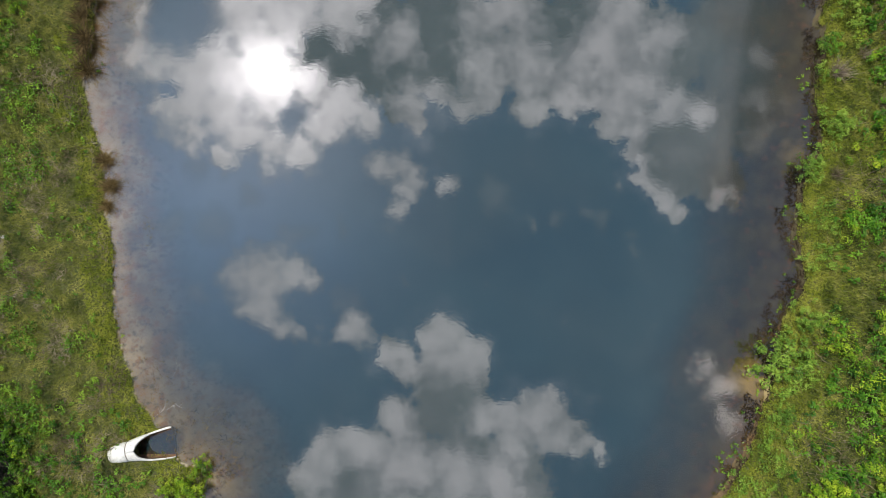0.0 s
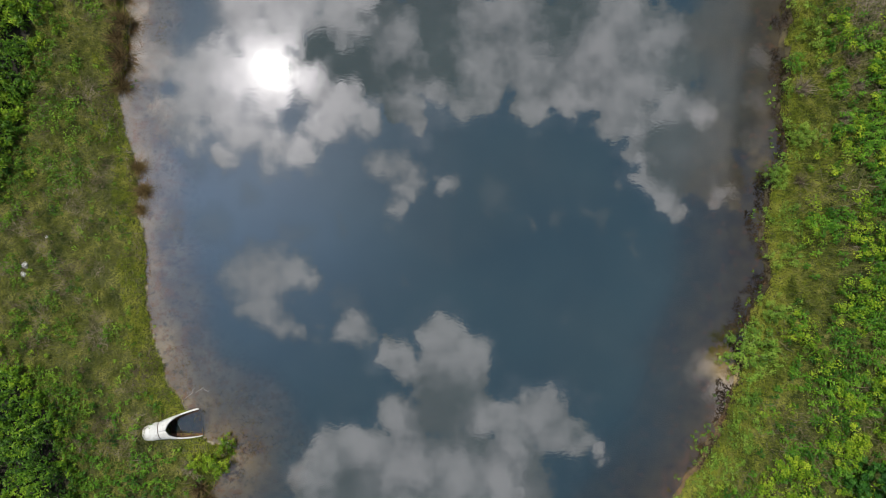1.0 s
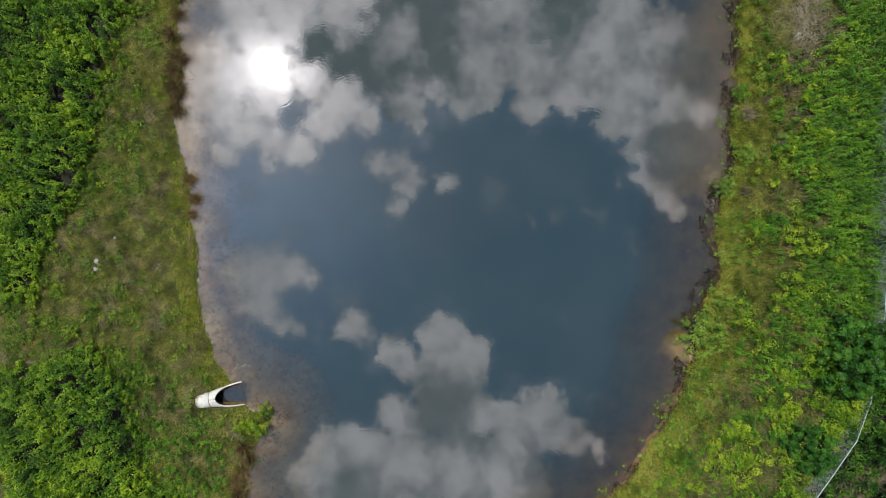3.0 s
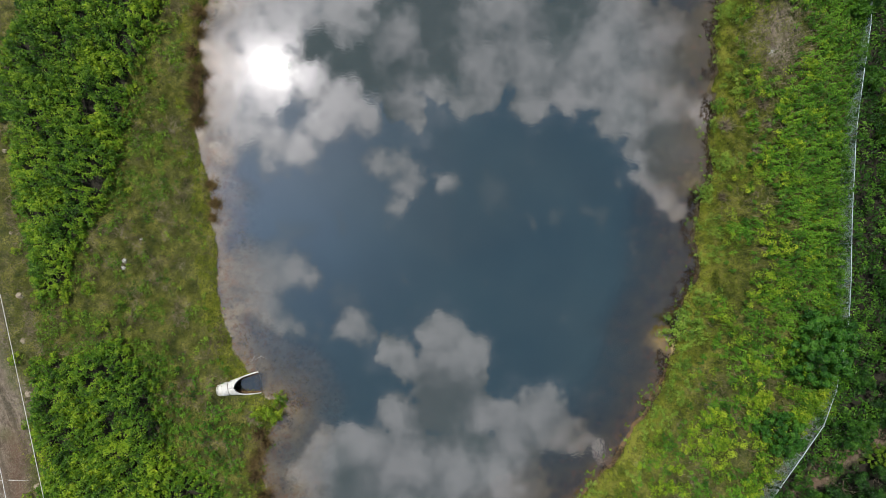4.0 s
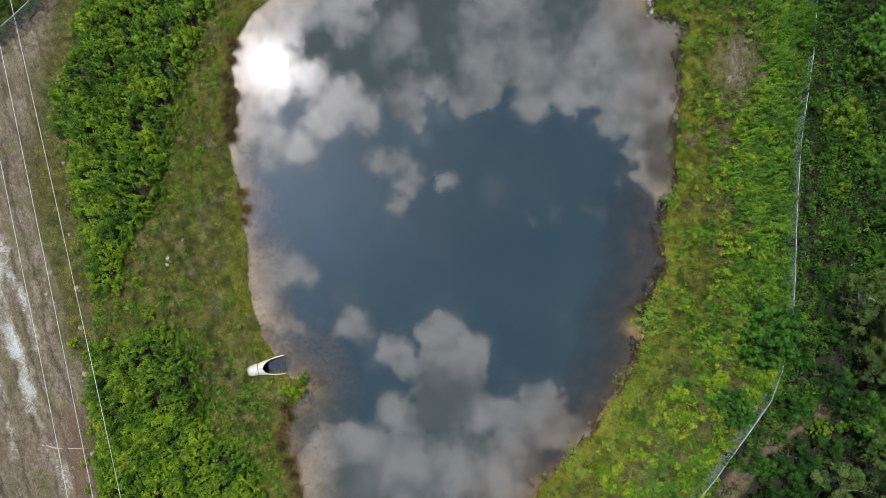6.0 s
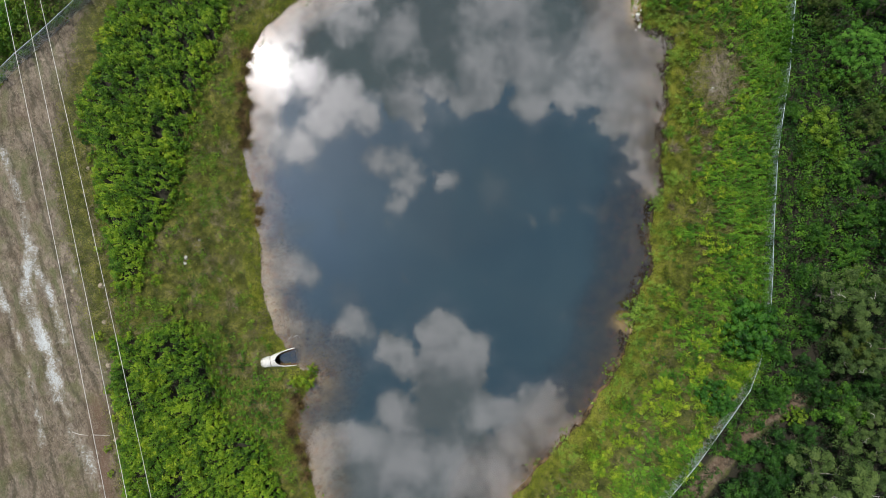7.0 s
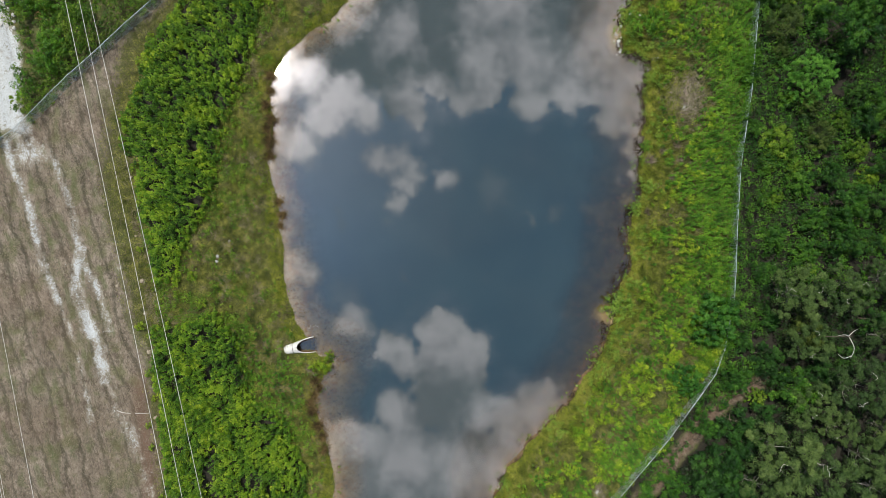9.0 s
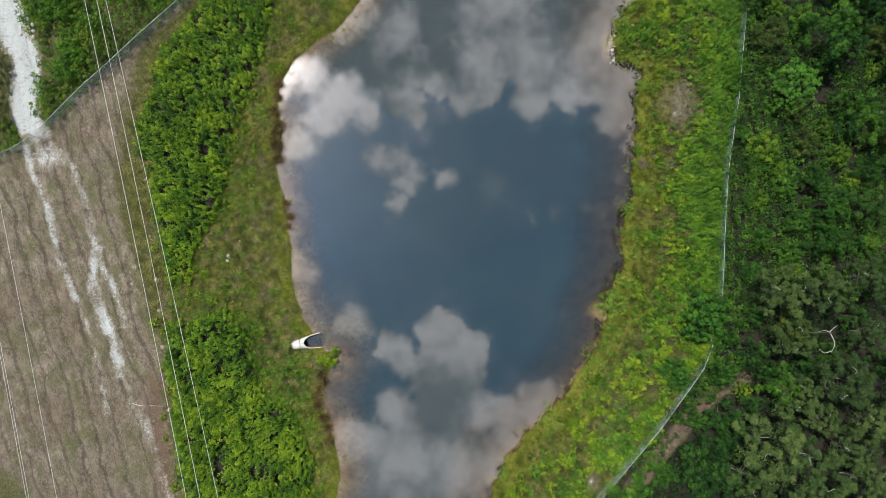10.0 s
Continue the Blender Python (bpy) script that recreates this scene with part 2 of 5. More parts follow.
def ground_look(n):
    k = n.add("ShaderNodeSeparateColor", {0: n.attribute("cover").outputs["Color"]})
    soil_k, sand_k, silt_k = k.outputs[0], k.outputs[1], k.outputs[2]
    j = n.add("ShaderNodeSeparateColor", {0: n.attribute("bed").outputs["Color"]})
    pale_k, shaded_litter_k, ochre_k = j.outputs[0], j.outputs[1], j.outputs[2]
    at = spot(n)
    big, mid, small, tiny = n.noise(at, 0.25, 4), n.noise(at, 1.6, 5), n.noise(at, 7.0, 5, 0.65), n.noise(at, 32.0, 3, 0.7)
    turf = n.mix(n.span(mid, 0.35, 0.65), (0.055, 0.07, 0.014), (0.1, 0.102, 0.029))
    turf = n.mix(n.span(small, 0.5, 0.72), turf, (0.21, 0.18, 0.08))
    turf = n.mix(n.maths("MULTIPLY", n.span(tiny, 0.5, 0.65), 0.8), turf, (0.025, 0.028, 0.01))
    # the field: straw and earth drawn out along the furrows, darker lines between the rows, green where it is let be
    s = n.add("ShaderNodeSeparateXYZ", {0: at})
    turn = radians(18)
    across = n.maths("ADD", n.maths("MULTIPLY", s.outputs[0], math.cos(turn)), n.maths("MULTIPLY", s.outputs[1], math.sin(turn)))
    along = n.maths("SUBTRACT", n.maths("MULTIPLY", s.outputs[1], math.cos(turn)), n.maths("MULTIPLY", s.outputs[0], math.sin(turn)))
    drawn = n.add("ShaderNodeCombineXYZ", {0: across, 1: n.maths("MULTIPLY", along, 0.42)}).outputs[0]
    streak, strand = n.noise(drawn, 1.3, 6, 0.68), n.noise(drawn, 6.0, 4, 0.7)
    blot = n.noise(at, 3.2, 6, 0.78)
    dirt = n.mix(n.span(streak, 0.34, 0.66), (0.102, 0.076, 0.056), (0.29, 0.236, 0.182))
    dirt = n.mix(n.maths("MULTIPLY", n.span(strand, 0.52, 0.66), 0.7), dirt, (0.36, 0.315, 0.24))
    dirt = n.mix(n.maths("MULTIPLY", n.span(strand, 0.46, 0.36), 0.65), dirt, (0.058, 0.046, 0.03))
    dirt = n.mix(n.maths("MULTIPLY", n.span(n.noise(at, 0.42, 5, 0.62), 0.5, 0.62), 0.55), dirt, n.mix(tiny, (0.06, 0.075, 0.02), (0.15, 0.16, 0.05)))
    dirt = n.mix(n.maths("MULTIPLY", n.span(blot, 0.53, 0.6), 0.6), dirt, (0.055, 0.05, 0.024))
    dirt = n.mix(n.maths("MULTIPLY", n.span(tiny, 0.52, 0.66), 0.7), dirt, (0.045, 0.036, 0.026))
    swept = n.maths("ADD", across, n.maths("MULTIPLY", n.noise(at, 0.12, 4, 0.6), 4.0))
    ridge = n.maths("ADD", n.maths("ABSOLUTE", n.maths("SUBTRACT", n.maths("FRACT", n.maths("DIVIDE", swept, 2.3)), 0.5)), n.maths("MULTIPLY", n.maths("SUBTRACT", n.noise(drawn, 2.0, 5, 0.7), 0.5), 0.42))
    dirt = n.mix(n.maths("MULTIPLY", n.span(ridge, 0.13, 0.02), 0.62), dirt, (0.045, 0.043, 0.024))
    green_k = n.maths("MULTIPLY", n.span(ridge, 0.27, 0.42), n.span(n.noise(at, 0.3, 4, 0.6), 0.47, 0.58))
    dirt = n.mix(n.maths("MULTIPLY", green_k, 0.45), dirt, (0.075, 0.1, 0.028))
    red_k = n.maths("MULTIPLY", n.attribute("rust").outputs["Fac"], n.span(small, 0.3, 0.55))
    dirt = n.mix(red_k, dirt, n.mix(tiny, (0.075, 0.043, 0.027), (0.17, 0.1, 0.065)))
    white = n.mix(n.span(small, 0.3, 0.7), (0.33, 0.34, 0.34), (0.6, 0.63, 0.65))
    white = n.mix(n.maths("MULTIPLY", n.span(mid, 0.55, 0.7), 0.6), white, (0.25, 0.22, 0.18))
    dark_silt = n.mix(n.span(n.noise(at, 0.7, 4), 0.35, 0.65), (0.04, 0.032, 0.016), (0.095, 0.078, 0.036))
    dark_silt = n.mix(n.maths("MULTIPLY", n.span(n.noise(at, 1.3, 5, 0.7), 0.55, 0.66), 0.6), dark_silt, (0.17, 0.07, 0.022))
    pale_silt = n.mix(n.span(n.noise(at, 0.5, 4), 0.35, 0.65), (0.22, 0.168, 0.105), (0.42, 0.37, 0.285))
    pale_silt = n.mix(n.maths("MULTIPLY", n.span(n.noise(at, 1.7, 6, 0.72), 0.5, 0.6), 0.8), pale_silt, (0.3, 0.17, 0.075))
    pale_silt = n.mix(n.maths("MULTIPLY", n.span(n.noise(at, 2.3, 5, 0.7), 0.46, 0.38), 0.65), pale_silt, (0.085, 0.085, 0.06))
    silt = n.mix(n.span(n.maths("ADD", pale_k, n.maths("MULTIPLY", n.maths("SUBTRACT", mid, 0.5), 0.5)), 0.2, 0.8), dark_silt, pale_silt)
    silt = n.mix(n.span(n.maths("ADD", ochre_k, n.maths("MULTIPLY", n.maths("SUBTRACT", mid, 0.5), 0.6)), 0.2, 0.8), silt, (0.4, 0.31, 0.14))
    silt = n.mix(n.maths("MULTIPLY", n.attribute("rust").outputs["Fac"], n.span(mid, 0.35, 0.62, 0.1, 0.85)), silt, n.mix(small, (0.09, 0.05, 0.02), (0.25, 0.15, 0.065)))
    # leaf litter, its colour blackened to stand for shade under trees and shrubs
    shaded_litter = n.mix(n.span(small, 0.35, 0.65), (0.008, 0.008, 0.005), (0.032, 0.027, 0.016))
    edge = n.maths("MULTIPLY", n.maths("SUBTRACT", n.maths("ADD", mid, small), 1.0), 0.9)
    c = n.mix(n.span(n.maths("ADD", soil_k, edge), 0.35, 0.65), turf, dirt)
    c = n.mix(n.span(n.maths("ADD", shaded_litter_k, edge), 0.35, 0.65), c, shaded_litter)
    worn = n.maths("ADD", sand_k, n.maths("ADD", n.maths("MULTIPLY", n.maths("SUBTRACT", streak, 0.5), 1.1), n.maths("MULTIPLY", n.maths("SUBTRACT", blot, 0.5), 1.3)))
    c = n.mix(n.maths("MULTIPLY", n.span(worn, 0.3, 0.6), 0.7), c, n.mix(small, (0.24, 0.215, 0.17), (0.42, 0.385, 0.33)))
    c = n.mix(n.span(n.maths("ADD", worn, n.maths("MULTIPLY", edge, 1.0)), 0.6, 0.85), c, white)
    c = n.mix(n.span(n.maths("ADD", silt_k, n.maths("MULTIPLY", edge, 0.5)), 0.35, 0.65), c, silt)
    return surface(n, c, 0.92, n.maths("ADD", small, n.maths("MULTIPLY", tiny, 0.6)), 0.8, 0.06)


def water_look(n):
    deep = n.attribute("depth").outputs["Fac"]
    at = spot(n)
    cloudy = n.noise(at, 0.12, 4, 0.6)
    murk = n.maths("SUBTRACT", 1.0, n.maths("POWER", 2.718, n.maths("MULTIPLY", n.maths("MAXIMUM", n.maths("SUBTRACT", deep, 0.06), 0.0), n.span(cloudy, 0.35, 0.65, -2.4, -4.0))))
    tint = n.mix(n.span(cloudy, 0.35, 0.65), (0.013, 0.033, 0.039), (0.019, 0.042, 0.047))
    tint = n.mix(n.maths("MULTIPLY", n.attribute("tannin").outputs["Fac"], n.span(n.noise(at, 0.35, 4), 0.35, 0.6, 0.55, 1.0)), tint, (0.038, 0.037, 0.018))
    body = n.add("ShaderNodeBsdfDiffuse", {"Color": tint}).outputs[0]
    clear = n.add("ShaderNodeBsdfTransparent", {"Color": (0.82, 0.79, 0.7, 1)}).outputs[0]
    under = n.add("ShaderNodeMixShader", {0: murk, 1: clear, 2: body}).outputs[0]
    gust = n.span(n.noise(at, 0.16, 3, 0.6), 0.38, 0.62, 0.1, 0.5)
    ripple = n.maths("ADD", n.maths("MULTIPLY", n.noise(at, 0.9, 3, 0.6), 0.5), n.maths("MULTIPLY", n.noise(n.vec("MULTIPLY", at, (1.0, 1.5, 1.0)).outputs[0], 3.6, 2, 0.5), gust))
    wave = n.add("ShaderNodeBump", {"Height": ripple, "Strength": 0.1, "Distance": 0.02}).outputs[0]
    gloss = n.add("ShaderNodeBsdfGlossy", {"Color": (1, 1, 1, 1), "Roughness": 0.02, "Normal": wave}).outputs[0]
    # index well above water's 1.33, raised to strengthen the mirrored sky
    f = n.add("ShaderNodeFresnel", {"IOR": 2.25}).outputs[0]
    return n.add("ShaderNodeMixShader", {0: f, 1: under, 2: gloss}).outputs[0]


def concrete_look(n):
    at = spot(n)
    c = n.mix(n.span(n.noise(at, 2.5, 5, 0.65), 0.35, 0.65), (0.56, 0.54, 0.5), (0.74, 0.73, 0.7))
    c = n.mix(n.maths("MULTIPLY", n.span(n.noise(at, 9.0, 4), 0.55, 0.75), 0.5), c, (0.2, 0.17, 0.12))
    return surface(n, c, 0.85, n.noise(at, 30, 4), 0.3, 0.01)


def rust_look(n):
    at = spot(n)
    return surface(n, n.mix(n.span(n.noise(at, 4, 5), 0.35, 0.65), (0.05, 0.028, 0.016), (0.17, 0.085, 0.04)), 0.8, n.noise(at, 25, 4), 0.4, 0.01)


def steel_look(n):
    at = spot(n)
    return surface(n, n.mix(n.noise(at, 3, 3), (0.36, 0.43, 0.48), (0.52, 0.58, 0.63)), 0.45, None, Metallic=0.5)


def netting_look(n):
    at = n.add("ShaderNodeTexCoord").outputs["UV"]
    s = n.add("ShaderNodeSeparateXYZ", {0: at})
    a = n.maths("ABSOLUTE", n.maths("SUBTRACT", n.maths("FRACT", n.maths("MULTIPLY", n.maths("ADD", s.outputs[0], s.outputs[1]), 9.0)), 0.5))
    b = n.maths("ABSOLUTE", n.maths("SUBTRACT", n.maths("FRACT", n.maths("MULTIPLY", n.maths("SUBTRACT", s.outputs[0], s.outputs[1]), 9.0)), 0.5))
    wire = n.maths("LESS_THAN", n.maths("MINIMUM", a, b), 0.058)
    solid = surface(n, (0.56, 0.66, 0.7), 0.5, None)
    hole = n.add("ShaderNodeBsdfTransparent").outputs[0]
    return n.add("ShaderNodeMixShader", {0: wire, 1: hole, 2: solid}).outputs[0]


def bark_look(dark, light):
    def build(n):
        at = spot(n)
        return surface(n, n.mix(n.span(n.noise(at, 3, 5), 0.35, 0.65), dark, light), 0.9, n.noise(at, 14, 4), 0.6, 0.03)

    return build


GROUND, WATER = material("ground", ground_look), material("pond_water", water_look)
CONCRETE, RUST, STEEL, NETTING = material("concrete", concrete_look), material("rusty_concrete", rust_look), material("galvanised_steel", steel_look), material("chain_link", netting_look)
BARK, PALE_BARK = material("bark", bark_look((0.08, 0.06, 0.045), (0.2, 0.16, 0.12))), material("pale_bark", bark_look((0.38, 0.35, 0.32), (0.66, 0.63, 0.6)))
WIRE = material("aluminium_cable", lambda n: surface(n, n.mix(n.noise(spot(n), 2.0), (0.62, 0.6, 0.58), (0.8, 0.78, 0.76)), 0.45))
STONE = material("pale_stone", lambda n: surface(n, n.mix(n.span(n.noise(spot(n), 3, 4), 0.35, 0.65), (0.3, 0.29, 0.27), (0.55, 0.54, 0.52)), 0.9, n.noise(spot(n), 18, 4), 0.4, 0.02))
GRASS = leafy("grass_blades", (0.03, 0.05, 0.005), (0.145, 0.16, 0.02), (0.38, 0.36, 0.09), 0.9, 0.6)
OLIVE = leafy("olive_grass_blades", (0.018, 0.034, 0.004), (0.09, 0.11, 0.014), (0.27, 0.26, 0.07), 0.8, 0.6)
BRIGHT_GRASS = leafy("fresh_grass_blades", (0.07, 0.1, 0.008), (0.2, 0.235, 0.017), (0.36, 0.36, 0.06), 0.4, 0.6)
DRY = leafy("dry_stalks", (0.07, 0.05, 0.03), (0.19, 0.15, 0.1), (0.36, 0.3, 0.22), 0.5, 0.75)
RUSHES = leafy("brown_rushes", (0.04, 0.028, 0.012), (0.125, 0.085, 0.032), (0.3, 0.215, 0.09), 0.6, 0.7)
WEED = leafy("low_weeds", (0.03, 0.09, 0.006), (0.11, 0.23, 0.014), (0.27, 0.43, 0.034), 0.6)
THICKET = leafy("thicket_leaves", (0.014, 0.055, 0.004), (0.095, 0.215, 0.01), (0.31, 0.45, 0.024), 0.35)
YELLOW = leafy("yellow_green_leaves", (0.035, 0.1, 0.005), (0.17, 0.3, 0.011), (0.44, 0.53, 0.034), 0.7)
MID = leafy("mid_green_leaves", (0.007, 0.04, 0.004), (0.034, 0.118, 0.009), (0.125, 0.27, 0.023), 0.5, vary=0.38)
DEEP = leafy("deep_green_leaves", (0.004, 0.022, 0.003), (0.017, 0.066, 0.008), (0.06, 0.16, 0.018), 0.5, vary=0.22)
DUSTY = leafy("grey_green_leaves", (0.024, 0.054, 0.012), (0.058, 0.108, 0.026), (0.125, 0.19, 0.05), 0.35, vary=0.25)
BROWNISH = leafy("olive_leaves", (0.02, 0.045, 0.006), (0.055, 0.095, 0.014), (0.13, 0.17, 0.03), 0.4, vary=0.2)
ROADSIDE = leafy("roadside_leaves", (0.024, 0.07, 0.005), (0.08, 0.165, 0.01), (0.22, 0.32, 0.026), 0.4)
SCRUB = leafy("scrub_leaves", (0.018, 0.07, 0.005), (0.072, 0.2, 0.011), (0.21, 0.4, 0.028), 0.5)
GOLDEN = leafy("golden_green_leaves", (0.03, 0.085, 0.005), (0.085, 0.18, 0.01), (0.23, 0.34, 0.026), 0.5, vary=0.38)
DEBRIS = leafy("dead_roots", (0.01, 0.007, 0.004), (0.03, 0.02, 0.01), (0.09, 0.06, 0.03), 0.6, 0.8)
GREY_BARK = material("grey_bark", bark_look((0.12, 0.105, 0.09), (0.3, 0.28, 0.25)))
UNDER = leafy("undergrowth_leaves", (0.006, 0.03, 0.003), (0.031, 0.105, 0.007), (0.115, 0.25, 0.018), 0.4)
# undergrowth with the wood's deep shade put into the leaf colour
SHADE_GREEN = leafy("shade_darkened_leaves", (0.004, 0.014, 0.003), (0.012, 0.04, 0.006), (0.04, 0.09, 0.012), 0.4)
SANDY = material("sandy_soil", lambda n: surface(n, n.mix(n.span(n.noise(spot(n), 6, 4), 0.35, 0.65), (0.2, 0.16, 0.11), (0.4, 0.34, 0.26)), 0.95, n.noise(spot(n), 20, 4), 0.5, 0.03))
WILLOW = leafy("willow_leaves", (0.055, 0.13, 0.014), (0.17, 0.3, 0.03), (0.34, 0.47, 0.07), 0.6)
FEATHER = leafy("feathery_leaves", (0.035, 0.13, 0.012), (0.085, 0.24, 0.024), (0.16, 0.35, 0.042), 0.6)
FRESH = leafy("fresh_green_leaves", (0.007, 0.042, 0.005), (0.029, 0.118, 0.011), (0.1, 0.25, 0.025), 0.5)
RED_SAND = material("red_sand", lambda n: surface(n, n.mix(n.span(n.noise(spot(n), 5, 4), 0.35, 0.65), (0.4, 0.21, 0.1), (0.62, 0.37, 0.2)), 0.95, n.noise(spot(n), 20, 4), 0.5, 0.03))
TARP = material("dark_blue_plastic", lambda n: surface(n, n.mix(n.noise(spot(n), 4, 4), (0.012, 0.02, 0.04), (0.03, 0.045, 0.08)), 0.35, n.noise(spot(n), 9, 4), 0.6, 0.05))

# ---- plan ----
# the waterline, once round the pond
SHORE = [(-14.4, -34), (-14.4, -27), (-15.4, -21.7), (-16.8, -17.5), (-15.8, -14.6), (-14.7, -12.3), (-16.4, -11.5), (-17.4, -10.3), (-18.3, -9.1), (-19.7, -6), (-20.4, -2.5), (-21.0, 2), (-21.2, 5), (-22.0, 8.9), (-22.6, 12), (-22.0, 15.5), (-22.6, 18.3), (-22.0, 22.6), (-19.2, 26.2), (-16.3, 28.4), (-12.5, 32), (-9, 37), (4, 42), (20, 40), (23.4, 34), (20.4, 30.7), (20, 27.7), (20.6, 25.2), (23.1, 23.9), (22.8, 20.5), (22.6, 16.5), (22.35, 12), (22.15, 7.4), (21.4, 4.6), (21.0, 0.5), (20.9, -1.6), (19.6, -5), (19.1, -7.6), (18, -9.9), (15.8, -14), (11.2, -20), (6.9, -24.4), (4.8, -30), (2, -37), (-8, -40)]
FENCE_EAST = [(36.2, 38), (35.7, 32), (35.1, 25.3), (34.6, 19.3), (33.3, 11), (32.9, 4), (32.5, -4.3), (31.1, -11.5), (30.1, -13.6), (24.6, -21.2), (19.1, -27.7), (14.5, -33)]
FENCE_WEST = [(-66, 8.6), (-60, 11), (-53.7, 13.4), (-51.3, 15.2), (-46.8, 20.1), (-39.2, 27.2), (-34, 31.9), (-27, 38.2)]
THICKET_NORTH = [(-27, 36), (-31.5, 32.3), (-37.1, 25.5), (-38.5, 20.5), (-39.8, 16), (-40.1, 14), (-38.0, 10.8), (-37.5, 6.5), (-36.8, 2.3), (-35.6, -3.4), (-33.5, -3.3), (-32, 1.6), (-29, 7.3), (-28.7, 11), (-27.6, 17), (-25.8, 21), (-24.4, 26), (-22.5, 36)]
THICKET_SOUTH = [(-35.9, -8.3), (-31, -8), (-28.5, -6.7), (-25.8, -10.3), (-24.6, -13.8), (-24.5, -17.3), (-20.2, -18.7), (-18.3, -22.9), (-17.3, -30), (-17, -38), (-31.9, -38), (-33.1, -30), (-34.2, -24), (-35.0, -18), (-35.5, -13)]
FIELD_EDGE = [(-24, 40), (-29.5, 33.5), (-36.4, 25.5), (-38.2, 18.5), (-39, 10.8), (-36.9, 0), (-35.3, -7.6), (-33.2, -11), (-32.6, -16), (-31.4, -24.5), (-29.8, -40)]
# each wheel mark: its line, its width and how white it is worn
RUTS = [
    ([(-54, 13.5), (-53.3, 10.8), (-51, 5.4), (-49.4, -0.8), (-47.3, -5.6)], 0.75, 0.78),
    ([(-47.3, -5.6), (-45.6, -9.8), (-44.2, -14.4), (-43.2, -19.7)], 0.6, 0.6),
    ([(-49.8, 13.5), (-47.9, 10.8), (-45.6, 4.5), (-44.8, 0.6)], 0.7, 0.62),
    ([(-44.8, 0.6), (-45.2, -3.7), (-43.9, -7.7), (-42.5, -11), (-41.5, -14.9)], 1.15, 0.84),
    ([(-45.6, 3), (-44.2, -1.2), (-42.8, -3.7), (-41, -9)], 0.65, 0.8),
    ([(-41.5, -14.9), (-39.4, -19.3), (-37.5, -23.5), (-35.4, -29.2), (-34, -35)], 1.2, 0.55),
]
WHITE_ROAD = [(-52.6, 14.5), (-54.2, 18), (-54.2, 24.4), (-56, 28), (-57, 33), (-58, 42)]

rng = np.random.default_rng(7)


def rounded(points, steps=10, closed=True):
    """A smooth line through the points."""
    p, out = np.array(points, float), []
    n = len(p)
    for i in range(n if closed else n - 1):
        a, b, c, d = (p[(i + k) % n] if closed else p[min(max(i + k, 0), n - 1)] for k in (-1, 0, 1, 2))
        for s in np.arange(steps) / steps:
            out.append(0.5 * (2 * b + (c - a) * s + (2 * a - 5 * b + 4 * c - d) * s**2 + (3 * b - a - 3 * c + d) * s**3))
    if not closed:
        out.append(p[-1])
    return np.array(out)


def lattice(x, y, seed):
    """Smooth noise between 0 and 1, one lump to the metre."""
    xi, yi = np.floor(x).astype(np.int64), np.floor(y).astype(np.int64)
    fx, fy = x - xi, y - yi
    fx, fy = fx * fx * (3 - 2 * fx), fy * fy * (3 - 2 * fy)

    def h(a, b):
        v = (a * 374761393 + b * 668265263 + seed * 1442695041) & 0xFFFFFFFF
        v = ((v ^ (v >> 13)) * 1274126177) & 0xFFFFFFFF
        return ((v ^ (v >> 16)) & 0xFFFF) / 65535.0

    return (h(xi, yi) * (1 - fx) + h(xi + 1, yi) * fx) * (1 - fy) + (h(xi, yi + 1) * (1 - fx) + h(xi + 1, yi + 1) * fx) * fy


def lumps(x, y, size, seed=0, octaves=3):
    total, weight = 0.0, 0.0
    for k in range(octaves):
        total, weight = total + lattice(x / size * 2**k + 17.3 * k, y / size * 2**k - 9.1 * k, seed + k) * 0.5**k, weight + 0.5**k
    return total / weight


def from_line(x, y, line):
    """Metres to the nearest point of a line."""
    best = np.full(x.shape, 1e9)
    for (ax, ay), (bx, by) in zip(line[:-1], line[1:]):
        dx, dy = bx - ax, by - ay
        s = np.clip(((x - ax) * dx + (y - ay) * dy) / (dx * dx + dy * dy + 1e-12), 0, 1)
        best = np.minimum(best, (x - ax - s * dx) ** 2 + (y - ay - s * dy) ** 2)
    return np.sqrt(best)


def inside(x, y, ring):
    hit = np.zeros(x.shape, bool)
    for (ax, ay), (bx, by) in zip(ring, np.roll(ring, -1, 0)):
        if ay != by:
            hit ^= ((ay > y) != (by > y)) & (x < (bx - ax) * (y - ay) / (by - ay) + ax)
    return hit


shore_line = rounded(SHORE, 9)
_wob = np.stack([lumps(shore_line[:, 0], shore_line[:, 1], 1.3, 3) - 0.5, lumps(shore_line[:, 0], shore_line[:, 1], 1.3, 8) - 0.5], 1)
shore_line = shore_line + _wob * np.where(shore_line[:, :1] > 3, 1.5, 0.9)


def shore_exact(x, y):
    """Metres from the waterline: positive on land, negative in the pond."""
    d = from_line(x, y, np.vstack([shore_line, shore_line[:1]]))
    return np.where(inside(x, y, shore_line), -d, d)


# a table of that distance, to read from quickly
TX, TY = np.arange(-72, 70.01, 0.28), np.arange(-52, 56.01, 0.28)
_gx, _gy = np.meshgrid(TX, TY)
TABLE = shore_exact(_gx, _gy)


def table(values, x, y):
    u, v = np.clip((x - TX[0]) / 0.28, 0, len(TX) - 1.001), np.clip((y - TY[0]) / 0.28, 0, len(TY) - 1.001)
    i, j = u.astype(int), v.astype(int)
    fu, fv = u - i, v - j
    return (values[j, i] * (1 - fu) + values[j, i + 1] * fu) * (1 - fv) + (values[j + 1, i] * (1 - fu) + values[j + 1, i + 1] * fu) * fv


